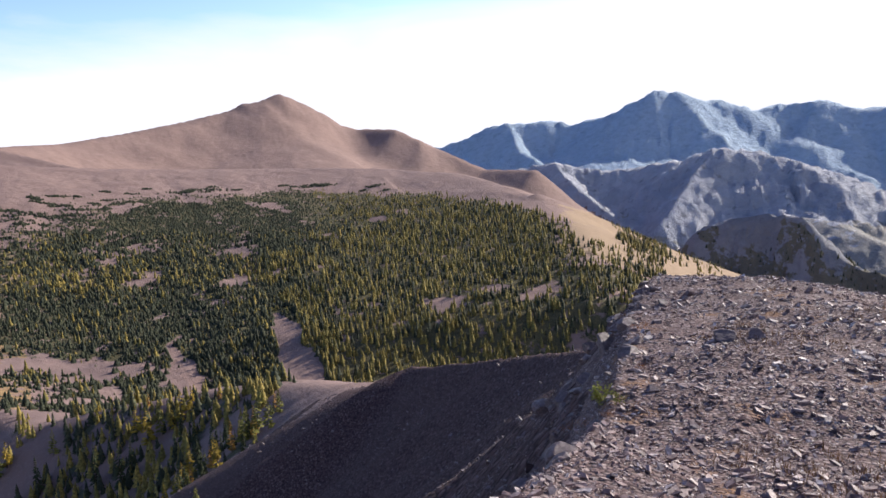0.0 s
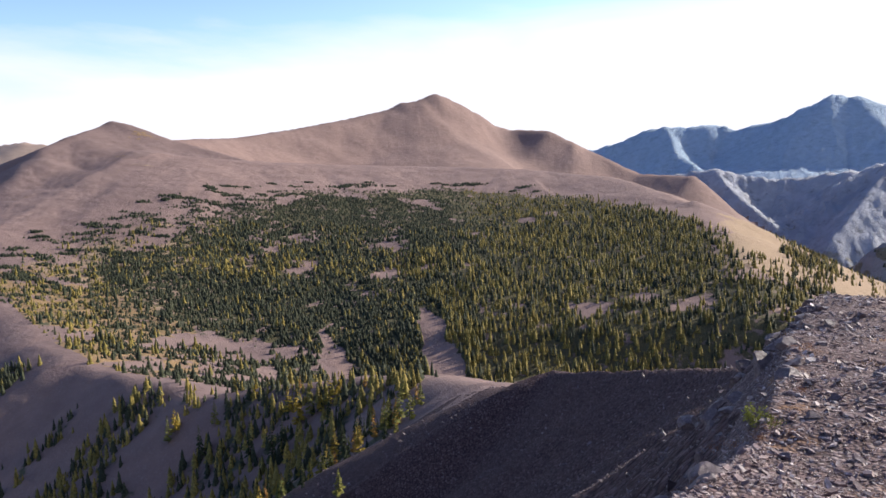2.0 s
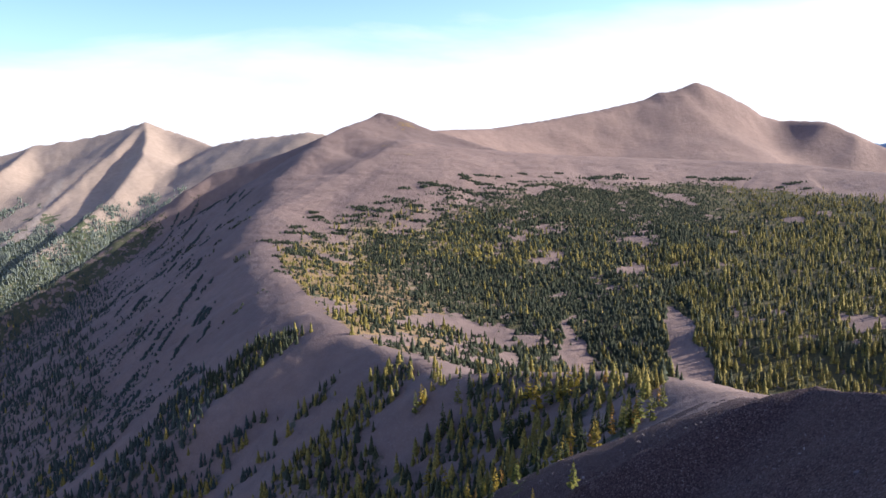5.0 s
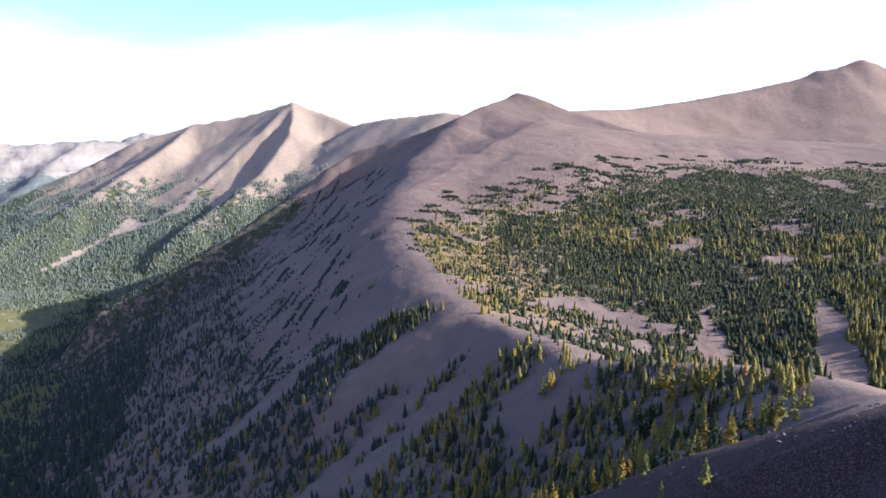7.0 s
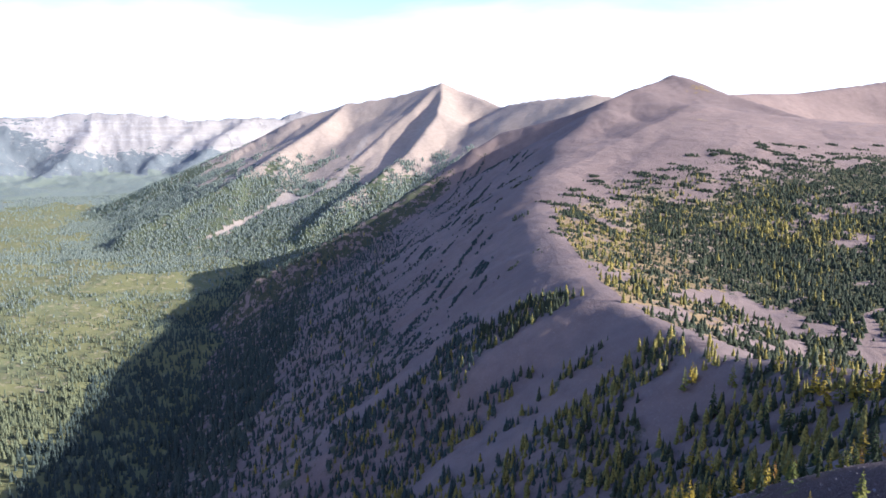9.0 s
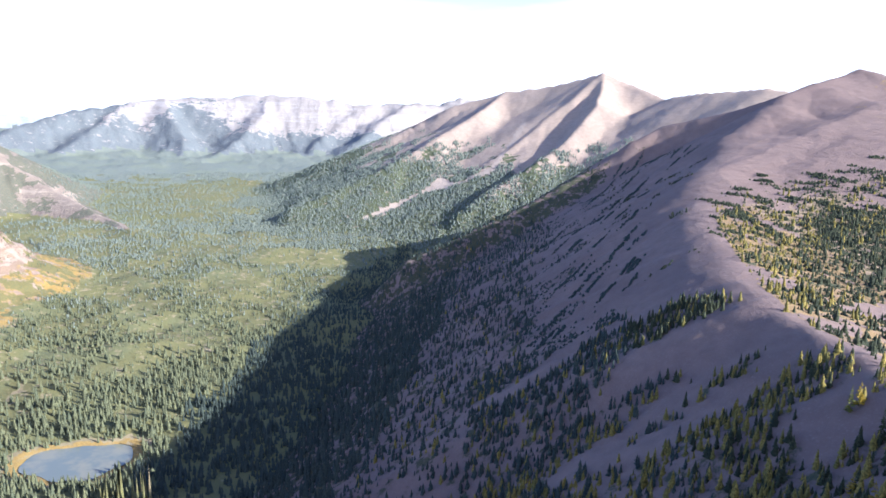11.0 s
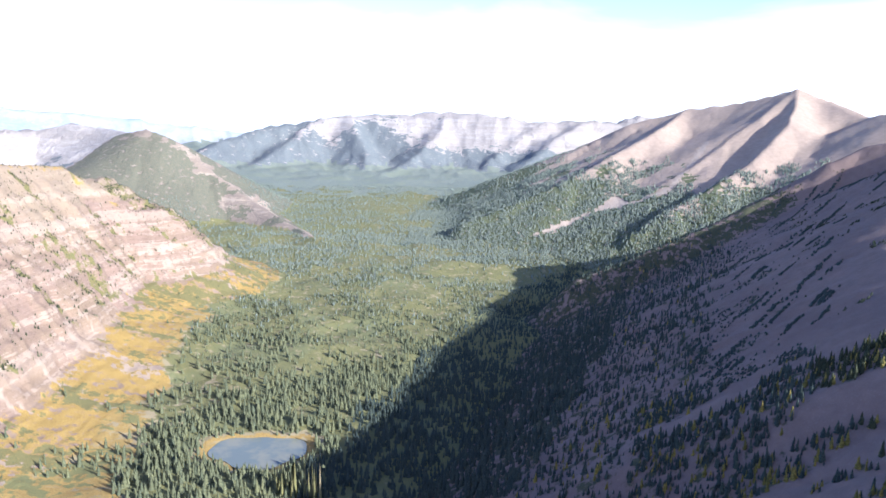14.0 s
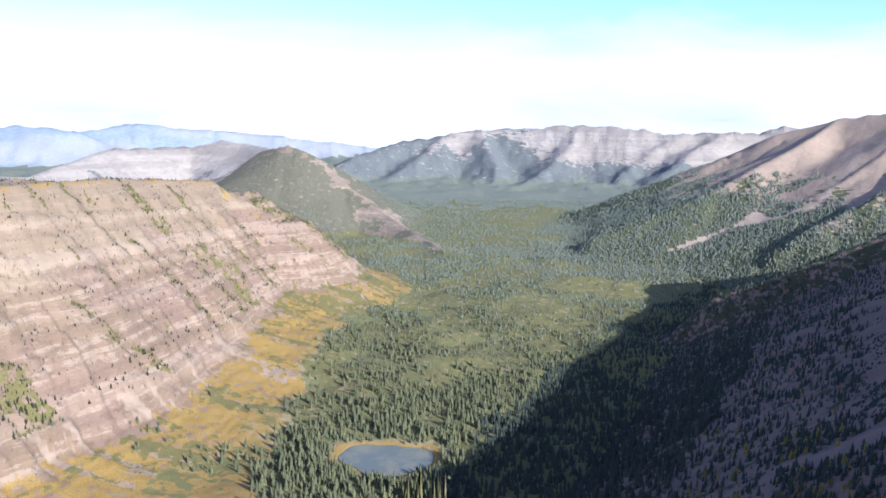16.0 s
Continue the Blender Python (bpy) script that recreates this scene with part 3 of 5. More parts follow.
def wood(x, y, z, form, reach):
    """How thickly conifers stand, 0 to 1."""
    r = np.hypot(x, y)
    az = np.degrees(np.arctan2(-x, y))
    n = fbm(x / 60, y / 60, 4, 21)
    n2 = fbm(x / 160, y / 160, 3, 22)
    n3 = fbm(x / 22, y / 22, 3, 23)
    n4 = fbm(x / 9, y / 9, 3, 30)
    of = {k: form == i for i, k in enumerate(NAMES)}
    right = beside(x, y, LONG_CREST)  # negative on the sunny side of the long crest
    line = np.interp(az, (-10, -9, -3, 3, 11, 25, 33, 40, 44, 46), (560, 600, 745, 830, 868, 815, 715, 655, 600, 520)) - 38 * n - 25 * n3  # the tree line's distance
    side = (of["hill"] | of["shoulder"] | of["saddle"] | of["mountain"]) & (right < -5) & (r > 290) & (az < 46)
    thin = step(n + 0.9 * n3, -0.95, -0.5) * np.where(az > 14, 0.55 + 0.45 * step(n3 + 0.6 * n + 0.5 * n4, -0.6, -0.1), 1.0)
    ragged = np.where(az > 24, step(line - r, -10, 130), step(line - r, 0, 40))
    hill = side * ragged * thin * np.where(bare_patch(x, y), 0.5 * (n4 + 0.5 * n3 > 0.22) * (az > 16), 1.0)
    hill = hill * np.where(az > 37, 0.4 + 0.6 * step(n3, -0.2, 0.2), 1.0) * np.where((az > 28) & (r < 405), 0.45, 1.0)
    hill = hill * (1 - 0.55 * step(az + 2.5 * n3 + 1.5 * n, -8.2, -10.2) * step(r + 60 * n, 440, 500))
    hill = np.maximum(hill, of["hill"] * step(-az + 1.5 * n3, 12.2, 13.2) * (r > 420) * (r < 1000) * (az > -20) * 0.75)
    floor = of["ground"] | of["cliff"]
    low = (z < 75) * step(75 - z + 40 * n2, 5, 45) * step(lake_reach(x, y), 1.15, 1.4) * (0.18 + 0.82 * step(n2 * 0.9 + n * 0.6 + n3 * 0.45, -0.12 - 0.2 * step(r, 850, 1200), 0.16 - 0.15 * step(r, 850, 1200)))
    glade = np.zeros(x.shape)
    for ga0, gr0, gwide, glong in GLADES:
        mx, my, _ = spot(ga0, 0, gr0)
        u, v = x - mx + 18 * n3, y - my + 18 * n
        glade = np.maximum(glade, step(np.hypot(u / glong, v / gwide), 1.15, 0.8))
    low = low * (1 - 0.82 * glade * of["ground"])
    shade_side = of["ground"] & (az < np.interp(r, (300, 560, 700, 850, 1030, 1190), (93, 84, 79, 75, 70.5, 66)) + 2 * n) & (r < 1190)
    low = np.where(shade_side, np.maximum(low, 0.92 * step(lake_reach(x, y), 1.3, 1.5)), low)
    low = low * np.where(of["dark_spur"], step(reach + 20 * n3, 60, 110), 1.0)
    fan = of["cliff"] & (z < 36)
    slip = fbm((x * 0.97 - y * 0.244) / 24, (x * 0.244 + y * 0.97) / 150, 3, 26)
    low = low * np.where(fan, 0.6 * step(slip + 0.5 * n3 - (z - 14) / 50, 0.08, 0.3), 1.0)
    gold = golden_fan(x, y)
    low = low * np.where(floor, 1 - gold * (1 - 0.2 * step(slip + 0.4 * n3, 0.15, 0.3)), 1.0)
    streak = fbm((x - 0.22 * y) / 15, (0.22 * x + y) / 75, 3, 27)
    flank = (of["saddle"] | of["shoulder"] | of["spur"] | of["ridge"] | of["ledge"]) * (z < 205) * step(n * 0.45 + n3 * 0.8 + 0.8 * streak + (190 - z) / 105 - 0.42 * step(r, 350, 440) * step(z, 95, 130), 0.12, 0.4) * np.where(of["spur"], 1.0, step(reach, 4, 20))
    flank = np.maximum(flank, of["spur"] * step(150 - z + 30 * n, 0, 30))
    flank = flank * (az > 8) * ((right > -2) | (az > 50))
    crest = of["saddle"] * (az > 12) * step(43 - az + 8 * n3, 0, 12) * step(105 - reach + 50 * n3, 0, 50) * step(n3 + 0.7 * streak, -0.22 - 0.25 * step(az, 32, 24), 0.12 - 0.25 * step(az, 32, 24)) * (z < 215) * step(reach, 1, 5) * (right > -6)
    sa, sd = -0.94 * x + 0.34 * y, 0.34 * x + 0.94 * y  # along the cliff, and down its face
    runnel = fbm((sa - 0.35 * sd) / 13, sd / 90, 3, 25)
    cl = of["cliff"] * (0.13 + 0.87 * step(runnel + 0.45 * n3 + 0.25 * n, 0.22, 0.42)) * (z > 40)
    slope = (of["arm"] | of["rib"] | of["far_rib"] | of["peak"]) * step(138 - z + 55 * n2 + 45 * n3 + 20 * n, 0, 30) * ~chute(x, y) * (0.35 + 0.65 * step(n + n3, -0.5, 0.0))
    low = low * ~(of["arm"] | of["rib"] | of["far_rib"] | of["peak"])
    other = (of["tan_spur"] | of["crag"] | of["scree_apron"]) * step(118 - z + 60 * n2 + 40 * n3, 0, 40) * 0.9
    other = np.maximum(other, of["tan_spur"] * np.maximum(0.8 * step(-az + 2 * n3, 12.6, 14), 0.3 * step(n3, 0.0, 0.3)))
    other = np.maximum(other, of["crag"] * (reach < 40) * step(n3 + 0.5 * n, 0.0, 0.3) * 0.8)
    return np.clip(np.maximum.reduce([hill * 0.95, low, flank * 0.85, crest * 0.9, cl, other, slope]), 0, 1)


# ---- the ground: one sheet round the ridge top, cut along the feet of its forms ----
AZ = np.concatenate([np.arange(-36, 122, 0.15), np.arange(122, 324, 2.0)])
RAD = [0.004, 0.25, 0.6, 1.0, 1.4, 1.8, 2.1]
for upto, grow in ((20, 1.038), (60, 1.026), (240, 1.015), (1250, 1.0058), (2200, 1.0085), (4950, 1.013)):
    while RAD[-1] < upto:
        RAD.append(RAD[-1] * grow)
RAD = np.array(RAD)
ga, gr = np.meshgrid(np.radians(AZ), RAD, indexing="ij")
gx, gy = 0.03 - gr * np.sin(ga), 0.02 + gr * np.cos(ga)
gz, gform, greach = land(gx, gy)
gw = wood(gx, gy, gz, gform, greach)
na, nr = gx.shape
idx = np.arange(na * nr).reshape(na, nr)
nxt = np.roll(idx, -1, axis=0)
quads = np.stack([idx[:, :-1], idx[:, 1:], nxt[:, 1:], nxt[:, :-1]], -1).reshape(-1, 4)
verts = np.stack([gx, gy, gz], -1).reshape(-1, 3)
e1, e2 = verts[quads[:, 2]] - verts[quads[:, 0]], verts[quads[:, 3]] - verts[quads[:, 1]]
fn = np.cross(e1, e2)
fn[fn[:, 2] < 0] *= -1
vn = np.zeros_like(verts)
for k in range(4):
    for c in range(3):
        vn[:, c] += np.bincount(quads[:, k], fn[:, c], len(verts))
vn /= np.maximum(np.linalg.norm(vn, axis=1, keepdims=True), 1e-9)

naz = np.degrees(np.arctan2(-gx, gy))
nn = fbm(gx / 45, gy / 45, 4, 33)
cover = np.zeros((na, nr, 4), np.float32)
cover[..., 3] = 1
cover[..., 0] = np.clip(gw * np.where(gform == NAMES.index("cliff"), 0.55, np.where(np.isin(gform, (NAMES.index("shoulder"), NAMES.index("spur"), NAMES.index("saddle"))), 0.35, np.where(gz > 75, 0.85, 0.95))), 0, 1)
sunny = (beside(gx, gy, LONG_CREST) < -4) & (gr > 290) & (naz < 46) & (naz > -14)
open_scree = bare_patch(gx, gy)
cover[..., 0] = np.where(sunny & np.isin(gform, (NAMES.index("shoulder"), NAMES.index("saddle"))), gw * 0.62, cover[..., 0])
cover[..., 0] = np.where(open_scree & sunny, 0, cover[..., 0])
floor_like = (gz < 60) & np.isin(gform, (0, NAMES.index("arm"), NAMES.index("rib"), NAMES.index("far_rib"), NAMES.index("peak")))
shade_floor = (gz < 60) & np.isin(gform, (NAMES.index("shoulder"), NAMES.index("spur"), NAMES.index("saddle"), NAMES.index("ridge")))
cover[..., 0] = np.where((gform == NAMES.index("spur")) & (gz < 165 + 25 * nn), np.maximum(cover[..., 0], 0.62), cover[..., 0])
cover[..., 0] = np.where(shade_floor, np.maximum(cover[..., 0], 0.55), cover[..., 0])
cover[..., 0] = np.where(floor_like, np.maximum(cover[..., 0], 0.75), cover[..., 0])
far_green = np.isin(gform, [NAMES.index(k) for k in ("range_north", "dark_spur", "plateau", "peak", "arm", "rib", "far_rib", "range_west", "north_arm_a", "north_arm_b", "north_arm_c", "north_arm_d", "north_arm_e")])
cover[..., 0] = np.where(far_green, np.clip(step(np.where(np.isin(gform, (NAMES.index("dark_spur"), NAMES.index("plateau"))), 112, np.where(gr > 2400, 172, 150)) - gz + np.where(gr > 2400, 170 * fbm(gx / 260, gy / 260, 3, 37) + 30 * nn, 90 * nn), 0, np.where(gr > 2400, 110, 70)), 0, 1) * 0.85, cover[..., 0])
spur_bands = fbm(gz / 14 + 0.5 * nn, naz * 0.4, 3, 46)
spur_green = 1 - step(0.9 * spur_bands + 0.8 * nn + 0.62 - greach / 170 - 0.8 * step(naz, 94, 97), 0.05, 0.4)
cover[..., 0] = np.where(gform == NAMES.index("dark_spur"), spur_green * 0.8, cover[..., 0])
stream = chute(gx, gy)
cover[..., 0] = np.where(stream, 0, cover[..., 0])
cover[..., 2] = np.where(stream, 0.9, cover[..., 2])
fan = (gform == NAMES.index("cliff")) & (gz < 19 + 16 * step(gr, 650, 1000))
fan_edge = step(24 + 16 * step(gr, 650, 1000) + 9 * nn - gz, 0, 12)
fan_run = fbm((gx * 0.97 - gy * 0.244) / 9, (gx * 0.244 + gy * 0.97) / 70, 3, 28)
cover[..., 1] = np.where(gform == NAMES.index("cliff"), fan_edge * np.clip(0.8 + 0.5 * fan_run, 0, 1), 0.0)
cover[..., 1] = np.where((gform == NAMES.index("cliff")) & (greach < 5), 0.42, cover[..., 1])
cover[..., 1] = np.where(gform == NAMES.index("tan_spur"), 0.8, cover[..., 1])
cover[..., 1] = np.where(gform == NAMES.index("hill"), 0.9 * step(naz + 2 * nn, -8.0, -10.2) * step(gr + 60 * nn, 430, 490), cover[..., 1])
cover[..., 0] = np.where(gform == NAMES.index("hill"), cover[..., 0] * (1 - step(naz + 2 * nn, -8.0, -10.2) * step(gr + 60 * nn, 430, 490)), cover[..., 0])
cover[..., 1] = np.where((lake_reach(gx, gy) < 1.3), 0.7, cover[..., 1])
gold = golden_fan(gx, gy) * (gform == 0)
cover[..., 1] = np.maximum(cover[..., 1], gold * np.clip(0.75 + 0.5 * fan_run, 0, 1))
cover[..., 0] = cover[..., 0] * (1 - gold) + gold * np.clip(0.3 + 0.8 * fan_run + 0.4 * nn, 0, 0.9)
yellow = sunny & (naz > 30) & (gform != NAMES.index("mountain")) & ~open_scree
cover[..., 1] = np.where(yellow, np.clip(0.75 * step(gw + 0.3 * nn, 0.05, 0.4), 0, 1), cover[..., 1])
cover[..., 0] = np.where(yellow, cover[..., 0] * 0.75, cover[..., 0])
talus = (gform == NAMES.index("cliff")) & (gz < 40 + 14 * step(gr, 650, 1000)) & (fan_run > 0.36)
cover[..., 2] = np.where(talus, 0.8, cover[..., 2])
cover[..., 1] = np.where(talus, cover[..., 1] * 0.4, cover[..., 1])
top = np.isin(gform, (NAMES.index("ledge"), NAMES.index("brow"))) & (gr < 30) & (beside(gx, gy, RIDGES["ledge"]["crest"]) < 0.2)
cover[..., 1] = np.where(top, 0.12 + 0.5 * fbm(gx / 0.8, gy / 0.8, 3, 35), cover[..., 1])
cover[..., 0] = np.where(top, 0, cover[..., 0])
slip = fbm((gx * 0.97 - gy * 0.244) / 24, (gx * 0.244 + gy * 0.97) / 150, 3, 26)
cover[..., 0] = np.where(fan, np.clip(0.26 + 0.22 * step(gr, 720, 950) + 0.55 * slip + 0.45 * fan_run + 0.25 * nn, 0, 1), cover[..., 0])
cover[..., 0] = np.where((lake_reach(gx, gy) < 1.45), 0, cover[..., 0])
cover = cover.reshape(-1, 4)

FORMS = {
    "ground": ("valley_floor", VALLEY, "wooded valley floor with clearings and autumn meadow", "valley"),
    "ledge": ("rocky_ledge", GRAVEL, "stony ridge top of broken purple-grey slabs", "ledge"),
    "brow": ("rocky_brow", GRAVEL, "gravelly brow of the ridge with dry grass", "ridge"),
    "ridge": ("rocky_ridge", SHADED_SCREE, "stony purple-brown ridge top with broken slabs", "ridge"),
    "saddle": ("scree_ridge", RIDGE, "winding scree ridge with larches along its crest", "ridge"),
    "shoulder": ("scree_shoulder", RIDGE, "broad rounded shoulder of smooth purple-brown scree", "ridge"),
    "hill": ("wooded_hill", SCREE, "hillside of red scree covered with larch and spruce", "hill"),
    "mountain": ("bare_mountain", SCREE, "bare reddish-brown pyramid mountain of smooth scree", "mountain"),
    "spur": ("scree_spur", RIDGE, "steep scree spur falling to the valley", "mountain spur"),
    "peak": ("scree_peak", PINK, "pinkish-brown scree peak with ribbed flanks", "mountain"),
    "arm": ("scree_arm", PINK, "lower scree arm of the peak above the woods", "mountain spur"),
    "north_arm_a": ("backdrop_range", PALE, "pale hazy spur of the far mountain range", "mountain range"),
    "north_arm_b": ("backdrop_range", PALE, "pale hazy spur of the far mountain range", "mountain range"),
    "north_arm_c": ("backdrop_range", PALE, "pale hazy spur of the far mountain range", "mountain range"),
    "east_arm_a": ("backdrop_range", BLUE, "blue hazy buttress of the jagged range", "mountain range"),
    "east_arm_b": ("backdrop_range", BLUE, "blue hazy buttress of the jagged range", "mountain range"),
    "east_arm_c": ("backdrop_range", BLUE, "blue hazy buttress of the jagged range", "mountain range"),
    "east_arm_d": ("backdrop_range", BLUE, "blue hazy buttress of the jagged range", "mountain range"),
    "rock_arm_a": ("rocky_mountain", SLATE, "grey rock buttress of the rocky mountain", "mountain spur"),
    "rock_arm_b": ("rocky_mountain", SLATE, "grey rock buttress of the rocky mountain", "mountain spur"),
    "rib": ("scree_arm", PINK, "narrow scree rib below the peak", "mountain spur"),
    "far_rib": ("scree_arm", PINK, "long scree rib running down to the woods", "mountain spur"),
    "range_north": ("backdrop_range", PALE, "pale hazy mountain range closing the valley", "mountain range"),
    "dark_spur": ("banded_spur", SPUR, "grey-brown banded spur dropping to the valley", "mountain spur"),
    "plateau": ("rocky_plateau", PALE, "pale rocky plateau behind the cliff", "plateau"),
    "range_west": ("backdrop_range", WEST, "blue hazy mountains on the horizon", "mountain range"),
    "cliff": ("cliff", CLIFF, "layered pale pink cliff with debris fans below", "cliff"),
    "tan_spur": ("grassy_spur", TAN, "tan grassy spur with scattered conifers", "hill"),
    "crag": ("crag", CRAG, "dark grey rock crag with a flat top", "crag"),
    "scree_apron": ("scree_apron", SLATE, "grey-tan scree apron below the rocky mountain", "mountain spur"),
    "north_arm_d": ("backdrop_range", PALE, "pale hazy spur of the far mountain range", "mountain range"),
    "north_arm_e": ("backdrop_range", PALE, "pale hazy spur of the far mountain range", "mountain range"),
    "rocky_mountain": ("rocky_mountain", SLATE, "grey rocky mountain with broken buttresses, blue haze in its colour", "mountain"),
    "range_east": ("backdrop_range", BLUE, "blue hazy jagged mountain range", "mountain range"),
}


def sheet(name, faces, mat):
    used, inv = np.unique(faces, return_inverse=True)
    me = bpy.data.meshes.new(name)
    f = inv.reshape(-1, 4)
    me.vertices.add(len(used))
    me.vertices.foreach_set("co", verts[used].astype(np.float32).ravel())
    me.loops.add(f.size)
    me.loops.foreach_set("vertex_index", f.astype(np.int32).ravel())
    me.polygons.add(len(f))
    me.polygons.foreach_set("loop_start", np.arange(0, f.size, 4, dtype=np.int32))
    me.update(calc_edges=True)
    me.polygons.foreach_set("use_smooth", np.ones(len(f), bool))
    col = me.color_attributes.new("cover", "FLOAT_COLOR", "POINT")
    col.data.foreach_set("color", cover[used].ravel())
    me.normals_split_custom_set_from_vertices(vn[used].astype(np.float32))
    me.materials.append(mat)
    return new(name, me)


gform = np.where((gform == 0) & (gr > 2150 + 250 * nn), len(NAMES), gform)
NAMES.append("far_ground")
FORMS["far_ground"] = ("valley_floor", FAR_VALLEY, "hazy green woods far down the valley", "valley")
face_form = gform.reshape(-1)[quads[:, 0]]
SHEETS = {}
for k, key in enumerate(NAMES):
    pick = quads[face_form == k]
    if len(pick):
        name, mat, label, cat = FORMS[key]
        SHEETS[key] = tagged(sheet(name, pick, mat), label, cat, kind="structure")
        if key == "saddle":  # the near end takes the same scree, with shade in its colour
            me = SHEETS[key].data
            me.materials.append(SHADED_SCREE)
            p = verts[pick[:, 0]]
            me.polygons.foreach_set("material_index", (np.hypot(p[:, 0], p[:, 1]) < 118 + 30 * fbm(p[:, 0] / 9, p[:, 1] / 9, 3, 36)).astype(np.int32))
        if key == "ledge":  # the flank below the brink is loose scree, its colour darkened for shade
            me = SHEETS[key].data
            me.materials.append(SHADED_SCREE)
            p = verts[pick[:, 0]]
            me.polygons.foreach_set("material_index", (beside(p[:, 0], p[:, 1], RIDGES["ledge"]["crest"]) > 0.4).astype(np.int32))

# ---- the lake ----
bm = bmesh.new()
ring = []
for k in range(72):
    a = 2 * math.pi * k / 72
    lo = 1.0 / float(lake_reach(np.array(LAKE[0] + math.cos(a)), np.array(LAKE[1] + math.sin(a))))
    ring.append(bm.verts.new((LAKE[0] + math.cos(a) * lo * 1.04, LAKE[1] + math.sin(a) * lo * 1.04, 0.15)))
bm.faces.new(ring)
me = bpy.data.meshes.new("water")
bm.to_mesh(me)
bm.free()
WATER, n, l, b = material("lake_water")
b.inputs["Roughness"].default_value = 0.06
pos = n.new("ShaderNodeNewGeometry").outputs["Position"]
# the base colour is lightened to stand for part of the sky's reflection
l.new(node_mix(n, l, node_range(n, l, node_noise(n, l, pos, 0.045, 3.0), 0.4, 0.62), (0.17, 0.185, 0.16), (0.25, 0.235, 0.17)), b.inputs["Base Color"])
node_bump(n, l, b, node_noise(n, l, pos, 0.8), 0.1, 0.2)
me.materials.append(WATER)
tagged(new("water", me), "small grey-green tarn ringed by meadow and spruce", "lake", kind="structure")

# ---- woods ----
SPRUCE = leaf_material("spruce_needles", (0.046, 0.055, 0.034), (0.112, 0.118, 0.058))
# The shaded slopes' blue shade is put into the colour of these needles.
SHADE_SPRUCE = leaf_material("shaded_spruce_needles", (0.058, 0.077, 0.072), (0.108, 0.126, 0.094))
LARCH = leaf_material("larch_needles", (0.22, 0.19, 0.055), (0.48, 0.34, 0.078))


def tree_shape(sides, tiers, rng, thin=1.0):
    """Tiers of ragged, drooping boughs round one axis: points and triangles of a tree 1 m high."""
    v, f = [], []
    for k in range(tiers):
        lo, hi = 0.08 + 0.84 * k / tiers, min(1.0, 0.08 + 0.84 * (k + 1.75) / tiers)
        rad = 0.19 * thin * (1 - k / tiers * 0.86)
        base = len(v)
        v.append((0, 0, hi))
        turn = rng.random() * 6
        for s in range(sides):
            a = turn + 2 * math.pi * s / sides
            q = rad * (0.62 + 0.6 * rng.random())
            v.append((q * math.cos(a), q * math.sin(a), lo - 0.05 * rng.random()))
        for s in range(sides):
            f.append((base, base + 1 + s, base + 1 + (s + 1) % sides))
    return np.array(v), np.array(f)


def forest(name, places, heights, spreads, tints, shapes, mat, label):
    rng = np.random.default_rng(len(places))
    which = rng.integers(0, len(shapes), len(places))
    vs, fs, ts, base = [], [], [], 0
    for k, (tv, tf) in enumerate(shapes):
        p = np.where(which == k)[0]
        if not len(p):
            continue
        turn = rng.random(len(p)) * 6.28
        c, s = np.cos(turn)[:, None], np.sin(turn)[:, None]
        h = heights[p][:, None]
        wide = h * (spreads[p] * (0.8 + 0.5 * rng.random(len(p))))[:, None]
        X = (tv[None, :, 0] * c - tv[None, :, 1] * s) * wide + places[p, 0:1]
        Y = (tv[None, :, 0] * s + tv[None, :, 1] * c) * wide + places[p, 1:2]
        Z = tv[None, :, 2] * h + places[p, 2:3]
        vs.append(np.stack([X, Y, Z], -1).reshape(-1, 3))
        fs.append((tf[None] + (base + np.arange(len(p)) * len(tv))[:, None, None]).reshape(-1, 3))
        ts.append(np.repeat(tints[p], len(tv)))
        base += len(p) * len(tv)
    if not vs:
        return None
    V, F, T = np.concatenate(vs), np.concatenate(fs), np.concatenate(ts)
    me = bpy.data.meshes.new(name)
    me.vertices.add(len(V))
    me.vertices.foreach_set("co", V.astype(np.float32).ravel())
    me.loops.add(F.size)
    me.loops.foreach_set("vertex_index", F.astype(np.int32).ravel())
    me.polygons.add(len(F))
    me.polygons.foreach_set("loop_start", np.arange(0, F.size, 3, dtype=np.int32))
    me.update(calc_edges=True)
    a = me.attributes.new("tint", "FLOAT", "POINT")
    a.data.foreach_set("value", T.astype(np.float32))
    me.materials.append(mat)
    return tagged(new(name, me), label, "forest", kind="stuff")


shape_rng = random.Random(4)
# Lighter than the near spruce: valley haze is put into the needle colour.
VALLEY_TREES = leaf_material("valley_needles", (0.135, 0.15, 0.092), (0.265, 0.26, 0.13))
# Paler and bluer again, for the haze of the far valley.
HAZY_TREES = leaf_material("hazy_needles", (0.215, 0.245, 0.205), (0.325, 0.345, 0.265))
FULL = [tree_shape(7, 5, shape_rng) for _ in range(6)]
SMALL = [tree_shape(5, 3, shape_rng) for _ in range(6)]
TINY = [tree_shape(4, 2, shape_rng, 1.2) for _ in range(5)]
rng = np.random.default_rng(7)


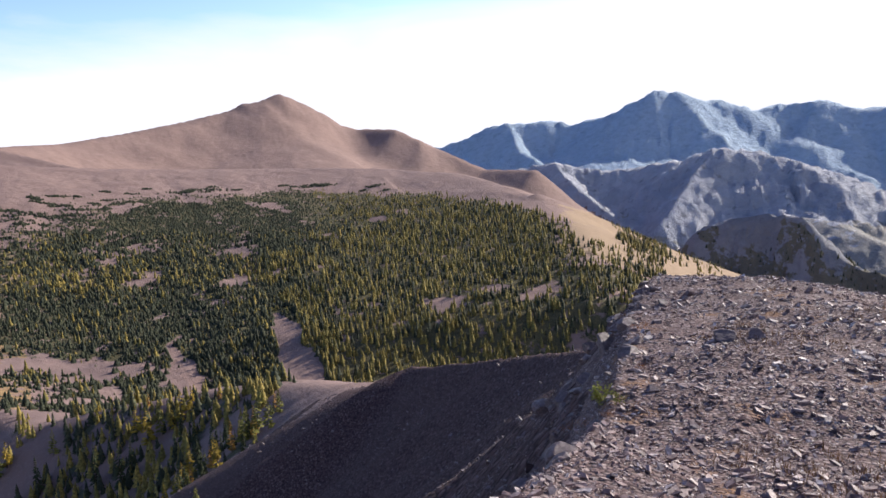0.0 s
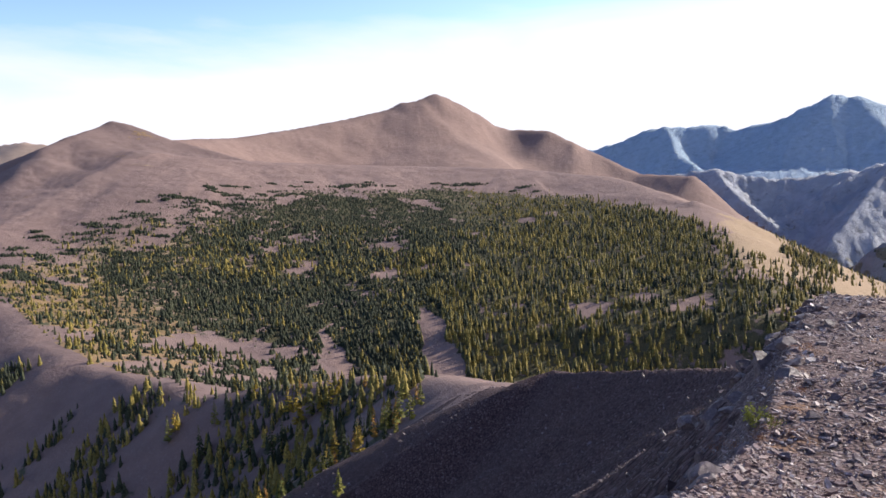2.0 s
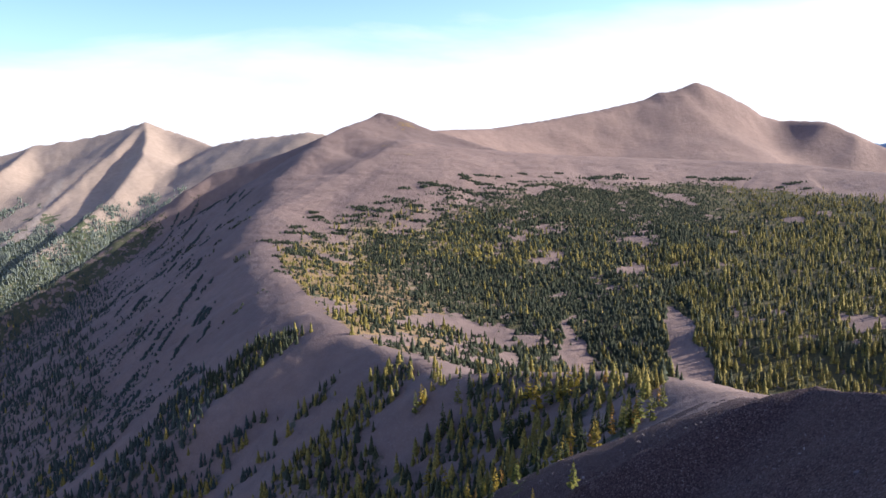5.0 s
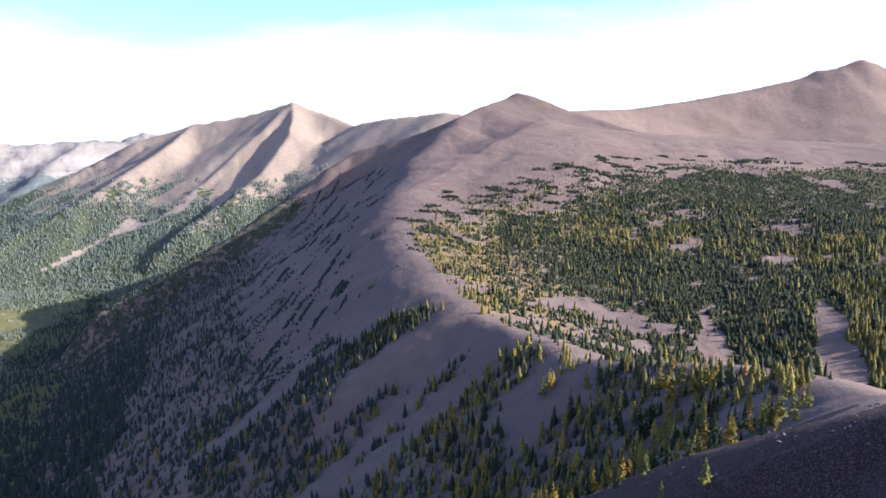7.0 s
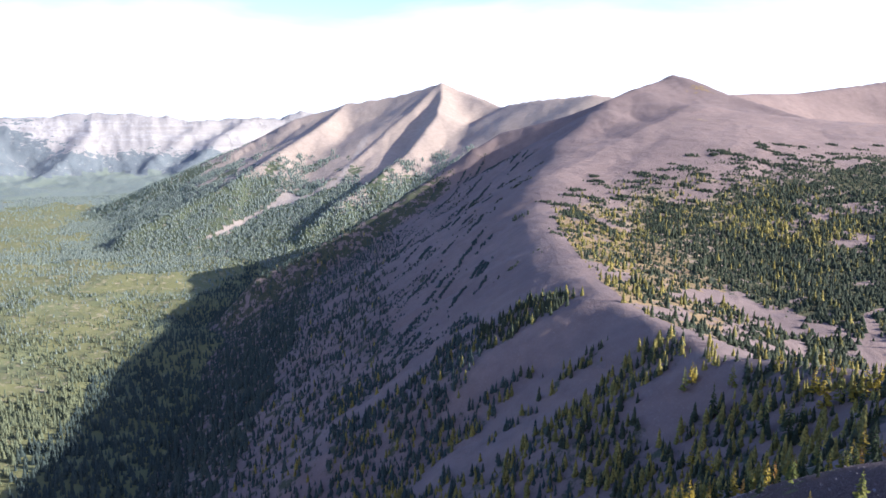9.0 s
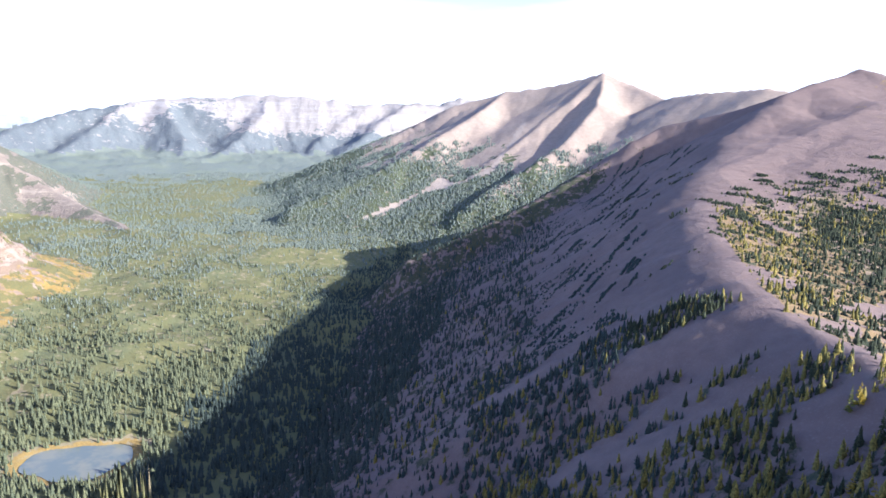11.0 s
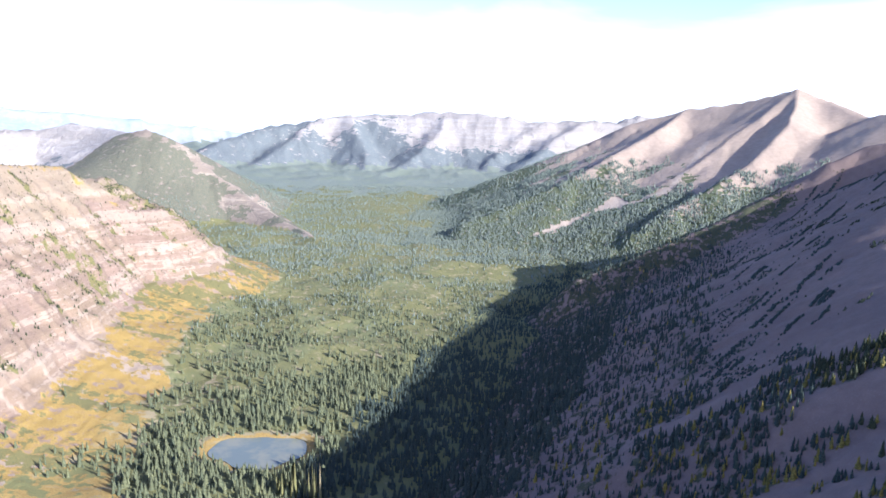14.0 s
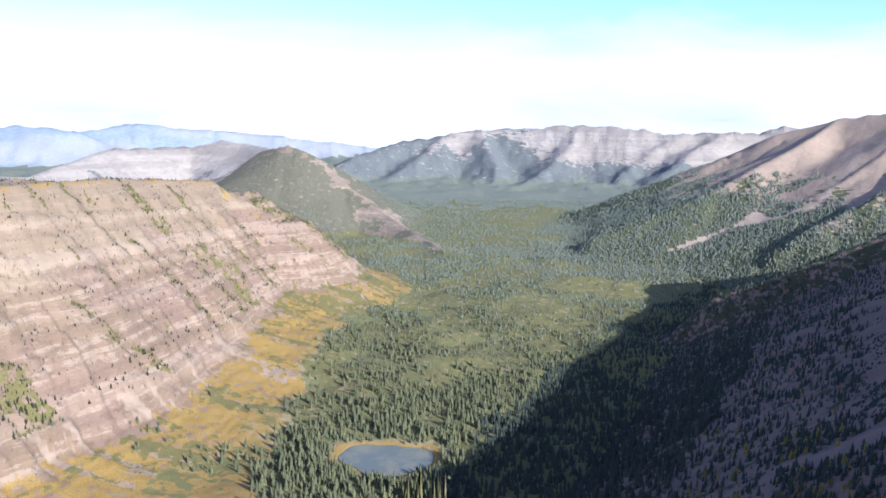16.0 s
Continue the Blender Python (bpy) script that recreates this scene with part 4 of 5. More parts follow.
def scatter(az0, az1, r0, r1, count, thin=1.0):
    a = np.radians(rng.uniform(az0, az1, count))
    r = np.sqrt(rng.uniform(r0 * r0, r1 * r1, count))
    x, y = -r * np.sin(a), r * np.cos(a)
    z, form, reach = land(x, y)
    keep = rng.random(count) < wood(x, y, z, form, reach) * np.where(np.isin(form, (NAMES.index("hill"), NAMES.index("mountain"))), 1.0, thin)
    return x[keep], y[keep], z[keep], form[keep], r[keep]


x, y, z, form, r = (np.concatenate(q) for q in zip(scatter(-16, 46, 110, 1000, 60000, 0.5), scatter(9, 60, 130, 420, 9000), scatter(44, 122, 150, 1000, 40000), scatter(44, 100, 950, 1500, 46000), scatter(44, 100, 1500, 2300, 46000), scatter(46, 78, 1150, 1850, 42000), scatter(11, 46, 290, 800, 24000), scatter(-36, -4, 600, 1200, 5000), scatter(96, 124, 560, 1120, 14000)))
azt = np.degrees(np.arctan2(-x, y))
sunny_side = (beside(x, y, LONG_CREST) < -4) & (r > 290) & (azt < 46) & (azt > -14)
onhill = (form == NAMES.index("hill")) | (sunny_side & np.isin(form, (NAMES.index("shoulder"), NAMES.index("saddle"), NAMES.index("mountain"))))
squat = onhill & (azt + 10 * fbm(x / 70, y / 70, 2, 77) > 12)
slender = rng.random(len(x)) < 0.18
height = (2.6 + 4.6 * rng.random(len(x)) ** 1.6) * np.where(z < 60, 1.6 - 0.7 * step(r, 550, 1000), 1.0) * np.where(onhill, 0.5 + 0.5 * step(r, 880, 600), 1.0) * np.where(squat & ~slender, 0.55, 1.0) * np.where(form == NAMES.index("cliff"), np.where(z > 38, 0.48, 0.72), 1.0) * np.where(np.isin(form, (NAMES.index("saddle"), NAMES.index("shoulder"))) & (z > 60) & ~onhill, 0.9, 1.0)
spread = np.where(squat & ~slender, 2.6, 1.15)
lowly = onhill & (azt > 27 + 6 * fbm(x / 50, y / 50, 2, 79)) & ~slender
height, spread = np.where(lowly, height * 0.7, height), np.where(lowly, spread * 1.25, spread)
mats = (np.isin(form, (NAMES.index("shoulder"), NAMES.index("spur"), NAMES.index("mountain"))) & (z > 115) & (r > 400) & (azt < 60) & ~onhill) | (onhill & (r > 700) & (azt > 10))
height, spread = np.where(mats, 1.3 + 1.1 * rng.random(len(x)), height), np.where(mats, 2.9, spread)
patch = fbm(x / 90, y / 90, 3, 55)
golden = (rng.random(len(x)) < np.where(onhill, np.where(azt > 36, 0.34, np.where(squat, 0.1, 0.58)) + np.where(slender & squat, 0.25, 0.0) + 0.45 * patch, np.where(form == NAMES.index("saddle"), 0.52, np.where((form == NAMES.index("shoulder")) & (r < 480), 0.14, 0.03)))) & (form != NAMES.index("cliff")) & (z > 60) & ~mats & (r < 1200)
pts = np.stack([x, y, z - 0.4], -1)
tint = np.clip(rng.normal(0.45, 0.25, len(x)), 0, 1)
single = np.isin(form, (NAMES.index("saddle"), NAMES.index("ridge"))) & (r < 330) & (azt > 8) & (azt < 46) & (z > 110)
order = np.argsort(np.where(single, r, 1e9))[:min(230, int(single.sum()))]
single[:] = False
single[order] = True
# the haze-coloured needles take over with distance
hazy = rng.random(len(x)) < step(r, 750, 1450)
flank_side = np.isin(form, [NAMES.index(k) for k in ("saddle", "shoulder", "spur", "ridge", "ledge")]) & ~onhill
# on the valley floor the shade-tinted spruce ends at the cast shadow's edge
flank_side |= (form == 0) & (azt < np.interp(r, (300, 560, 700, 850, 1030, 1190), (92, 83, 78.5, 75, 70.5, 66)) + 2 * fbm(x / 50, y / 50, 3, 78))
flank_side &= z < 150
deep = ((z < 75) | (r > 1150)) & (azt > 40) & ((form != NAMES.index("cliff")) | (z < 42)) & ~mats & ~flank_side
for name, mask, shapes, mat, label in (
        ("spruce_forest", ~single & ~golden & flank_side & (z < 150) & (r < 420), FULL, SHADE_SPRUCE, "spruce standing on the shaded slopes, blue shade in its colour"),
        ("spruce_forest", ~single & ~golden & flank_side & (z < 150) & (r >= 420), SMALL, SHADE_SPRUCE, "spruce on the shaded valley side, blue shade in its colour"),
        ("spruce_forest", ~single & ~golden & ~deep & ~flank_side & (r < 420), FULL, SPRUCE, "dark green spruce standing on the near slopes"),
        ("spruce_forest", ~golden & ~deep & ~flank_side & (r >= 420) & (r < 610), SMALL, SPRUCE, "dark green spruce and low firs on the hillside"),
        ("spruce_forest", ~golden & ~deep & ~flank_side & (r >= 610), TINY, SPRUCE, "dark green low firs near the tree line"),
        ("valley_forest", deep & ~hazy & (r < 760), SMALL, VALLEY_TREES, "grey-green spruce forest on the valley floor, haze in its colour"),
        ("valley_forest", deep & ~hazy & (r >= 760), TINY, VALLEY_TREES, "distant grey-green spruce forest in the valley, haze in its colour"),
        ("valley_forest", deep & hazy, TINY, HAZY_TREES, "spruce forest far down the valley, pale blue haze in its colour"),
        ("larch_forest", ~single & golden & (r < 420), FULL, LARCH, "yellow autumn larches on the near slopes"),
        ("larch_forest", golden & (r >= 420), SMALL, LARCH, "yellow autumn larches scattered among the spruce")):
    if mask.any():
        forest(name, pts[mask], height[mask], spread[mask], tint[mask], shapes, mat, label)


# ---- mats of low fir, in drifts above the tree line and down the shaded flank ----
mrng = np.random.default_rng(23)


def drifts(count, az0, az1, r0, r1, along, across, ask):
    """Bushes gathered in long drifts; ask says where a drift may lie."""
    a, rr = np.radians(mrng.uniform(az0, az1, count)), mrng.uniform(r0, r1, count)
    cx, cy = -rr * np.sin(a), rr * np.cos(a)
    cz, cf, _ = land(cx, cy)
    ok = ask(cx, cy, cz, cf)
    px, py = [], []
    for qx, qy in zip(cx[ok], cy[ok]):
        m = int(mrng.integers(14, 60))
        size = 0.35 + 0.9 * mrng.random() ** 1.5
        u, v = mrng.normal(0, 0.5, m) * along[2] * size, mrng.normal(0, 0.5, m) * across * size
        px.append(qx + along[0] * u - along[1] * v)
        py.append(qy + along[1] * u + along[0] * v)
    px, py = np.concatenate(px), np.concatenate(py)
    pz, _, _ = land(px, py)
    return np.stack([px, py, pz - 0.25], -1)


def above_line(cx, cy, cz, cf):
    a, rr = np.degrees(np.arctan2(-cx, cy)), np.hypot(cx, cy)
    edge = np.interp(a, (-3, 3, 11, 25, 33, 40, 44, 46), (745, 830, 868, 815, 715, 655, 600, 520))
    gap = rr - edge
    return (beside(cx, cy, LONG_CREST) < -4) & (gap > -130 * (a > 24) - 10) & (gap < np.where(a > 24, 60, 34) * mrng.random(len(cx)))


def shaded(cx, cy, cz, cf):
    return np.isin(cf, (NAMES.index("shoulder"), NAMES.index("spur"))) & (beside(cx, cy, LONG_CREST) > 48) & (cz > 95 + 60 * mrng.random(len(cx))) & (cz < 205)


for spots, mat, label in (
        (drifts(560, 2, 46, 500, 900, (0.92, 0.39, 13), 5.0, above_line), SPRUCE, "dark green mats of low fir above the tree line"),
        (drifts(130, 43, 58, 430, 1000, (-0.45, 0.89, 24), 2.2, shaded), SHADE_SPRUCE, "dark mats of low fir down the shaded scree, blue shade in their colour")):
    m = len(spots)
    forest("low_fir", spots, 1.2 + 1.3 * mrng.random(m), np.full(m, 3.0), np.clip(mrng.normal(0.4, 0.25, m), 0, 1), TINY, mat, label)


# ---- single trees along the crest ----
BARK = plain_material("grey_bark", (0.10, 0.075, 0.06), (0.17, 0.14, 0.12), 6.0)


def needle_material(name, dark, light):
    m, n, l, b = material(name)
    info = n.new("ShaderNodeObjectInfo")
    pos = n.new("ShaderNodeNewGeometry")
    c = node_mix(n, l, info.outputs["Random"], dark, light)
    c = node_mix(n, l, node_range(n, l, node_noise(n, l, pos.outputs["Position"], 2.2, 3.0), 0.3, 0.7), c, tuple(v * 0.5 for v in dark))
    c = node_mix(n, l, node_range(n, l, pos.outputs["Random Per Island"], 0.5, 1.0, 0.0, 0.35), c, light)
    l.new(c, b.inputs["Base Color"])
    b.inputs["Roughness"].default_value = 0.8
    b.inputs["Specular IOR Level"].default_value = 0.2
    shine_through(n, l, b, c)
    return m


DARK_NEEDLES = needle_material("dark_spruce_boughs", (0.035, 0.046, 0.020), (0.075, 0.088, 0.032))
GREEN_LARCH = needle_material("green_larch_boughs", (0.13, 0.14, 0.03), (0.26, 0.22, 0.04))
GOLD_LARCH = needle_material("golden_larch_boughs", (0.30, 0.21, 0.03), (0.48, 0.33, 0.04))
ORANGE_LARCH = needle_material("orange_larch_boughs", (0.38, 0.19, 0.035), (0.5, 0.28, 0.05))


def bough_mesh(name, rnd, tiers, boughs, spread, droop, mat):
    """A crown 1 m high of separate ragged boughs, each bent along its length and tufted at the tip."""
    v, f = [], []
    for k in range(tiers):
        q = k / (tiers - 1)
        z0 = 0.10 + 0.86 * q
        for s in range(boughs):
            if rnd.random() < 0.14:
                continue
            a = rnd.random() * 6.283
            long = spread * (1.03 - q) ** 0.85 * (0.6 + 0.6 * rnd.random()) + 0.012
            c, n = math.cos(a), math.sin(a)
            wide = long * (0.30 + 0.14 * rnd.random())
            dz = droop * long
            lift = 0.035 * (1 - q) + 0.012
            base = len(v)
            mid = 0.58 * long
            v += [(0, 0, z0 + lift), (c * mid - n * wide, n * mid + c * wide, z0 + dz * 0.5 - 0.01), (c * mid + n * wide, n * mid - c * wide, z0 + dz * 0.5 - 0.01),
                  (c * long, n * long, z0 + dz), (c * mid, n * mid, z0 + dz * 0.4 + lift * 0.9)]
            f += [(base, base + 1, base + 4), (base, base + 4, base + 2), (base + 1, base + 3, base + 4), (base + 4, base + 3, base + 2)]
    base = len(v)
    v += [(0, 0, 1.04), (0.014, 0, 0.9), (-0.007, 0.012, 0.9), (-0.007, -0.012, 0.9)]
    f += [(base, base + 1, base + 2), (base, base + 2, base + 3), (base, base + 3, base + 1)]
    me = bpy.data.meshes.new(name)
    me.from_pydata(v, [], f)
    me.materials.append(mat)
    return me


def trunk_mesh():
    v, f = [], []
    for k, (h, q) in enumerate(((-0.06, 0.022), (0.05, 0.016), (0.5, 0.010), (0.96, 0.003))):
        for s in range(6):
            a = s * math.pi / 3 + 0.2 * k
            v.append((q * math.cos(a) + 0.004 * math.sin(3 * k), q * math.sin(a), h))
    for k in range(3):
        for s in range(6):
            f.append((k * 6 + s, k * 6 + (s + 1) % 6, k * 6 + 6 + (s + 1) % 6, k * 6 + 6 + s))
    me = bpy.data.meshes.new("trunk")
    me.from_pydata(v, [], f)
    me.materials.append(BARK)
    return me


tree_rnd = random.Random(12)
TRUNK = trunk_mesh()
CROWNS = {
    "spruce": [bough_mesh("crown", tree_rnd, 15, 6, 0.15, -0.35, DARK_NEEDLES) for _ in range(4)],
    "green": [bough_mesh("crown", tree_rnd, 13, 5, 0.20, 0.10, GREEN_LARCH) for _ in range(3)],
    "gold": [bough_mesh("crown", tree_rnd, 13, 5, 0.21, 0.12, GOLD_LARCH) for _ in range(3)],
    "orange": [bough_mesh("crown", tree_rnd, 12, 5, 0.19, 0.12, ORANGE_LARCH) for _ in range(2)],
}
TREE_TAGS = {
    "spruce": ("spruce_tree", "dark green spruce on the shaded scree below the crest"),
    "green": ("larch_tree", "yellow-green larch turning colour below the crest"),
    "gold": ("larch_tree", "golden yellow autumn larch beside the ridge crest"),
    "orange": ("larch_tree", "bright orange autumn larch on the ridge crest"),
}


def single_tree(kind, place, high):
    name, label = TREE_TAGS[kind]
    base = new(name)
    base.empty_display_size = 0.3
    for part_name, me in (("trunk", TRUNK), ("crown", tree_rnd.choice(CROWNS[kind]))):
        ob = new(part_name, me)
        ob.parent = base
    wide = high * (0.85 + 0.35 * tree_rnd.random())
    base.matrix_basis = pose(*place, 2 * tree_rnd.random(), 2 * tree_rnd.random(), 360 * tree_rnd.random()) @ Matrix.Diagonal((wide, wide, high, 1))
    return tagged(base, label, "tree", "trees along the crest")


for k in order:
    lit = tree_rnd.random()
    kind = "spruce" if not golden[k] else "gold" if lit < 0.45 else "orange" if lit < 0.57 else "green"
    single_tree(kind, (x[k], y[k], z[k] - 0.15), height[k])

LOOK = np.geomspace(1.2, 600, 1800)


def meets(az, el):
    """Where a line of sight from the ridge top meets the ground."""
    a = radians(az)
    lx, ly = -LOOK * math.sin(a), LOOK * math.cos(a)
    lz, _, _ = land(lx, ly)
    hit = np.argmax(lz >= EYE + LOOK * math.tan(radians(el)))
    return float(lx[hit]), float(ly[hit]), float(lz[hit]), float(LOOK[hit])


# kind, heading and rise of the foot, height as an angle in degrees
for kind, az, el, tall in (
        ("orange", 17.3, -21.67, 2.63),
        ("orange", 18.9, -22.53, 1.91),
        ("green", 16.1, -20.83, 2.55),
        ("green", 15.3, -20.65, 2.97),
        ("green", 14.5, -20.41, 2.63),
        ("green", 13.6, -19.42, 1.91),
        ("gold", 20.6, -19.06, 2.55),
        ("gold", 19.8, -18.59, 2.12),
        ("gold", 21.3, -19.53, 1.91),
        ("gold", 23.1, -20.29, 2.97),
        ("gold", 23.8, -19.36, 2.12),
        ("green", 22.1, -19.81, 2.34),
        ("orange", 22.8, -17.77, 1.19),
        ("orange", 17.9, -17.92, 1.19),
        ("gold", 32.0, -19.86, 1.91),
        ("green", 29.2, -19.74, 1.91),
        ("green", 32.5, -20.49, 2.12),
        ("green", 37.3, -20.60, 1.06),
        ("green", 35.3, -19.96, 0.93),
        ("green", 20.2, -25.53, 2.55),
        ("gold", 30.2, -26.12, 2.34),
        ("gold", 31.7, -25.43, 1.70),
        ("gold", 23.3, -26.84, 1.70),
        ("spruce", 25.1, -23.02, 3.82),
        ("spruce", 24.3, -22.16, 2.97),
        ("spruce", 26.8, -22.38, 3.19),
        ("spruce", 30.3, -21.80, 2.55),
        ("green", 26.3, -18.15, 1.27),
        ("gold", 26.1, -17.93, 1.27),
        ("green", 16.6, -21.08, 2.12),
        ("spruce", 20.7, -20.44, 2.55),
        ("spruce", 19.9, -20.74, 1.91)):
    px, py, pz, d = meets(az, el)
    if d < 500:
        single_tree(kind, (px, py, pz - 0.1), max(2.0, d * math.tan(radians(tall))))


# ---- rock of the ledge ----
def stone_material(name, a, b2, pale):
    m, n, l, b = material(name)
    info = n.new("ShaderNodeObjectInfo")
    geo = n.new("ShaderNodeNewGeometry")
    pos = geo.outputs["Position"]
    c = node_mix(n, l, info.outputs["Random"], a, b2)
    c = node_mix(n, l, node_range(n, l, geo.outputs["Random Per Island"], 0.0, 1.0, 0.0, 0.85), c, b2)
    c = node_mix(n, l, node_range(n, l, geo.outputs["Random Per Island"], 0.72, 0.95), c, pale)
    c = node_mix(n, l, node_range(n, l, node_noise(n, l, pos, 9.0), 0.52, 0.66, 0.0, 0.6), c, pale)
    c = node_mix(n, l, node_range(n, l, node_noise(n, l, pos, 30.0), 0.35, 0.6, 0.0, 0.5), c, tuple(v * 0.5 for v in a))
    l.new(c, b.inputs["Base Color"])
    b.inputs["Roughness"].default_value = 0.62
    b.inputs["Specular IOR Level"].default_value = 0.38
    node_bump(n, l, b, node_noise(n, l, pos, 40.0), 0.5, 0.01)
    return m


STONE = stone_material("purple_grey_stone", (0.14, 0.09, 0.086), (0.37, 0.255, 0.225), (0.66, 0.565, 0.52))
OUTCROP = stone_material("dark_purple_outcrop", (0.10, 0.072, 0.076), (0.18, 0.13, 0.13), (0.27, 0.22, 0.215))
stone_rnd = random.Random(31)


def slab_mesh(rnd):
    """A flat broken piece of argillite about 1 m across."""
    n = rnd.randint(4, 5)
    turn = rnd.random() * 6
    ring = []
    for k in range(n):
        a = turn + 6.283 * (k + 0.5 * (rnd.random() - 0.5)) / n
        q = 0.5 * (0.6 + 0.55 * rnd.random())
        ring.append((1.1 * q * math.cos(a), 0.58 * q * math.sin(a)))
    t = 0.04 + 0.07 * rnd.random()
    tilt = (rnd.random() - 0.5) * 0.25
    v = [(px, py, -t) for px, py in ring] + [(px * 0.88, py * 0.88, t + tilt * px) for px, py in ring]
    f = [tuple(range(n, 2 * n))] + [(k, (k + 1) % n, n + (k + 1) % n, n + k) for k in range(n)]
    return v, f


SLABS = [slab_mesh(stone_rnd) for _ in range(14)]
slab_data = []
for v, f in SLABS:
    me = bpy.data.meshes.new("stone")
    me.from_pydata(v, [], f)
    me.materials.append(STONE)
    slab_data.append(me)

srng = np.random.default_rng(5)
count = 84000
sa = np.radians(srng.uniform(-38, 1, count))
sr = 2.4 + 15.5 * srng.random(count) ** 1.25
sx, sy = -sr * np.sin(sa), sr * np.cos(sa)
sz, sform, _ = land(sx, sy)
keep = np.isin(sform, (NAMES.index("ledge"), NAMES.index("brow"))) & (beside(sx, sy, RIDGES["ledge"]["crest"]) < 0.35) & (fbm(sx / 0.7, sy / 0.7, 3, 88) > -0.75 + 0.5 * srng.random(count))
sx, sy, sz, sr = sx[keep], sy[keep], sz[keep], sr[keep]
size = np.minimum(0.0145 * np.exp(srng.exponential(0.47, len(sx))), 0.11) * (0.8 + 0.028 * sr)
big = np.argsort(np.where(sr < 7.5, -size, 0))[:280]
chosen = np.zeros(len(sx), bool)
chosen[big] = True


def stone_pose(k):
    s = size[k]
    return pose(sx[k], sy[k], sz[k] + 0.10 * s, srng.normal(0, 13), srng.normal(0, 13), srng.uniform(0, 360)) @ Matrix.Diagonal((s, s, s * srng.uniform(0.7, 1.5), 1))


gv, gf, base = [], [], 0
for q, (v, f) in enumerate(SLABS):
    pick = np.where(~chosen & (np.arange(len(sx)) % len(SLABS) == q))[0]
    a, u, w = srng.uniform(0, 6.283, len(pick)), srng.normal(0, 0.33, len(pick)), srng.normal(0, 0.33, len(pick))
    s = size[pick][:, None]
    V = np.array(v)[None]
    px, py, pz = V[..., 0] * s, V[..., 1] * s, V[..., 2] * s * srng.uniform(0.7, 1.6, (len(pick), 1))
    pz = pz + px * u[:, None] + py * w[:, None]
    c, n = np.cos(a)[:, None], np.sin(a)[:, None]
    gv.append(np.stack([px * c - py * n + sx[pick][:, None], px * n + py * c + sy[pick][:, None], pz + sz[pick][:, None] + 0.1 * s], -1).reshape(-1, 3))
    for k in range(len(pick)):
        o = base + k * len(v)
        gf += [tuple(o + e for e in face) for face in f]
    base += len(pick) * len(v)
me = bpy.data.meshes.new("gravel")
me.from_pydata(np.concatenate(gv).tolist(), [], gf)
me.materials.append(STONE)
tagged(new("gravel", me), "loose purple-grey shards of rock strewn over the ledge", "gravel", kind="stuff")
for k in big:
    ob = new("stone", slab_data[k % len(slab_data)])
    ob.parent = SHEETS["ledge"]
    ob.matrix_basis = stone_pose(k)


# loose blocks on the shaded slope below the ledge
wa = np.radians(np.concatenate([srng.uniform(-14, 40, 9000), srng.uniform(-14, 45, 9000)]))
wr = np.concatenate([8 + 110 * srng.random(9000) ** 1.3, 3 + 26 * srng.random(9000)])
wx, wy = -wr * np.sin(wa), wr * np.cos(wa)
wz, wform, _ = land(wx, wy)
wk = np.isin(wform, (NAMES.index("ridge"), NAMES.index("saddle"), NAMES.index("ledge"))) & (fbm(wx / 6, wy / 6, 3, 81) > np.where(wr < 30, -0.6, -0.1)) & ((wr > 30) | (beside(wx, wy, RIDGES["ledge"]["crest"]) > 0.2))
wv, wf = [], []
for px, py, pz, pr in zip(wx[wk], wy[wk], wz[wk], wr[wk]):
    v, f = SLABS[int(px * 97) % len(SLABS)]
    q, a = (0.05 + 0.05 * srng.exponential(1.0)) * (0.6 + pr / 60) * (0.55 if pr < 30 else 1.0), srng.uniform(0, 6.283)
    c, n, tip = math.cos(a), math.sin(a), srng.normal(0, 0.5)
    o = len(wv)
    wv += [(px + q * (e * c - g * n), py + q * (e * n + g * c), pz + q * (2.2 * h + tip * e + 0.1)) for e, g, h in v]
    wf += [tuple(o + e for e in face) for face in f]
me = bpy.data.meshes.new("scree_blocks")
me.from_pydata(wv, [], wf)
me.materials.append(OUTCROP)
tagged(new("scree_blocks", me), "loose purple-grey blocks scattered down the shaded scree", "gravel", kind="stuff")


def rock_mesh(rnd, flat):
    """An angular block: a ball cut by planes, with layered edges and a rough skin."""
    bm = bmesh.new()
    bmesh.ops.create_icosphere(bm, subdivisions=4, radius=0.6)
    cuts = []
    for _ in range(17):
        n = Vector((rnd.gauss(0, 1), rnd.gauss(0, 1), rnd.gauss(0, 1))).normalized()
        cuts.append((n, 0.17 + 0.2 * rnd.random()))
    shift = Vector((rnd.random() * 50, rnd.random() * 50, 0))
    for v in bm.verts:
        for n, d in cuts:
            over = v.co.dot(n) - d
            if over > 0:
                v.co -= n * over
        lay = 0.03 * (math.floor(v.co.z * 9 + noise.noise(v.co * 2 + shift)) % 2)
        v.co *= 1 + 0.05 * noise.noise(v.co * 5 + shift) + 0.03 * noise.noise(v.co * 13 + shift) - lay
        v.co.z *= flat
    me = bpy.data.meshes.new("boulder")
    bm.to_mesh(me)
    bm.free()
    me.materials.append(OUTCROP)
    return me


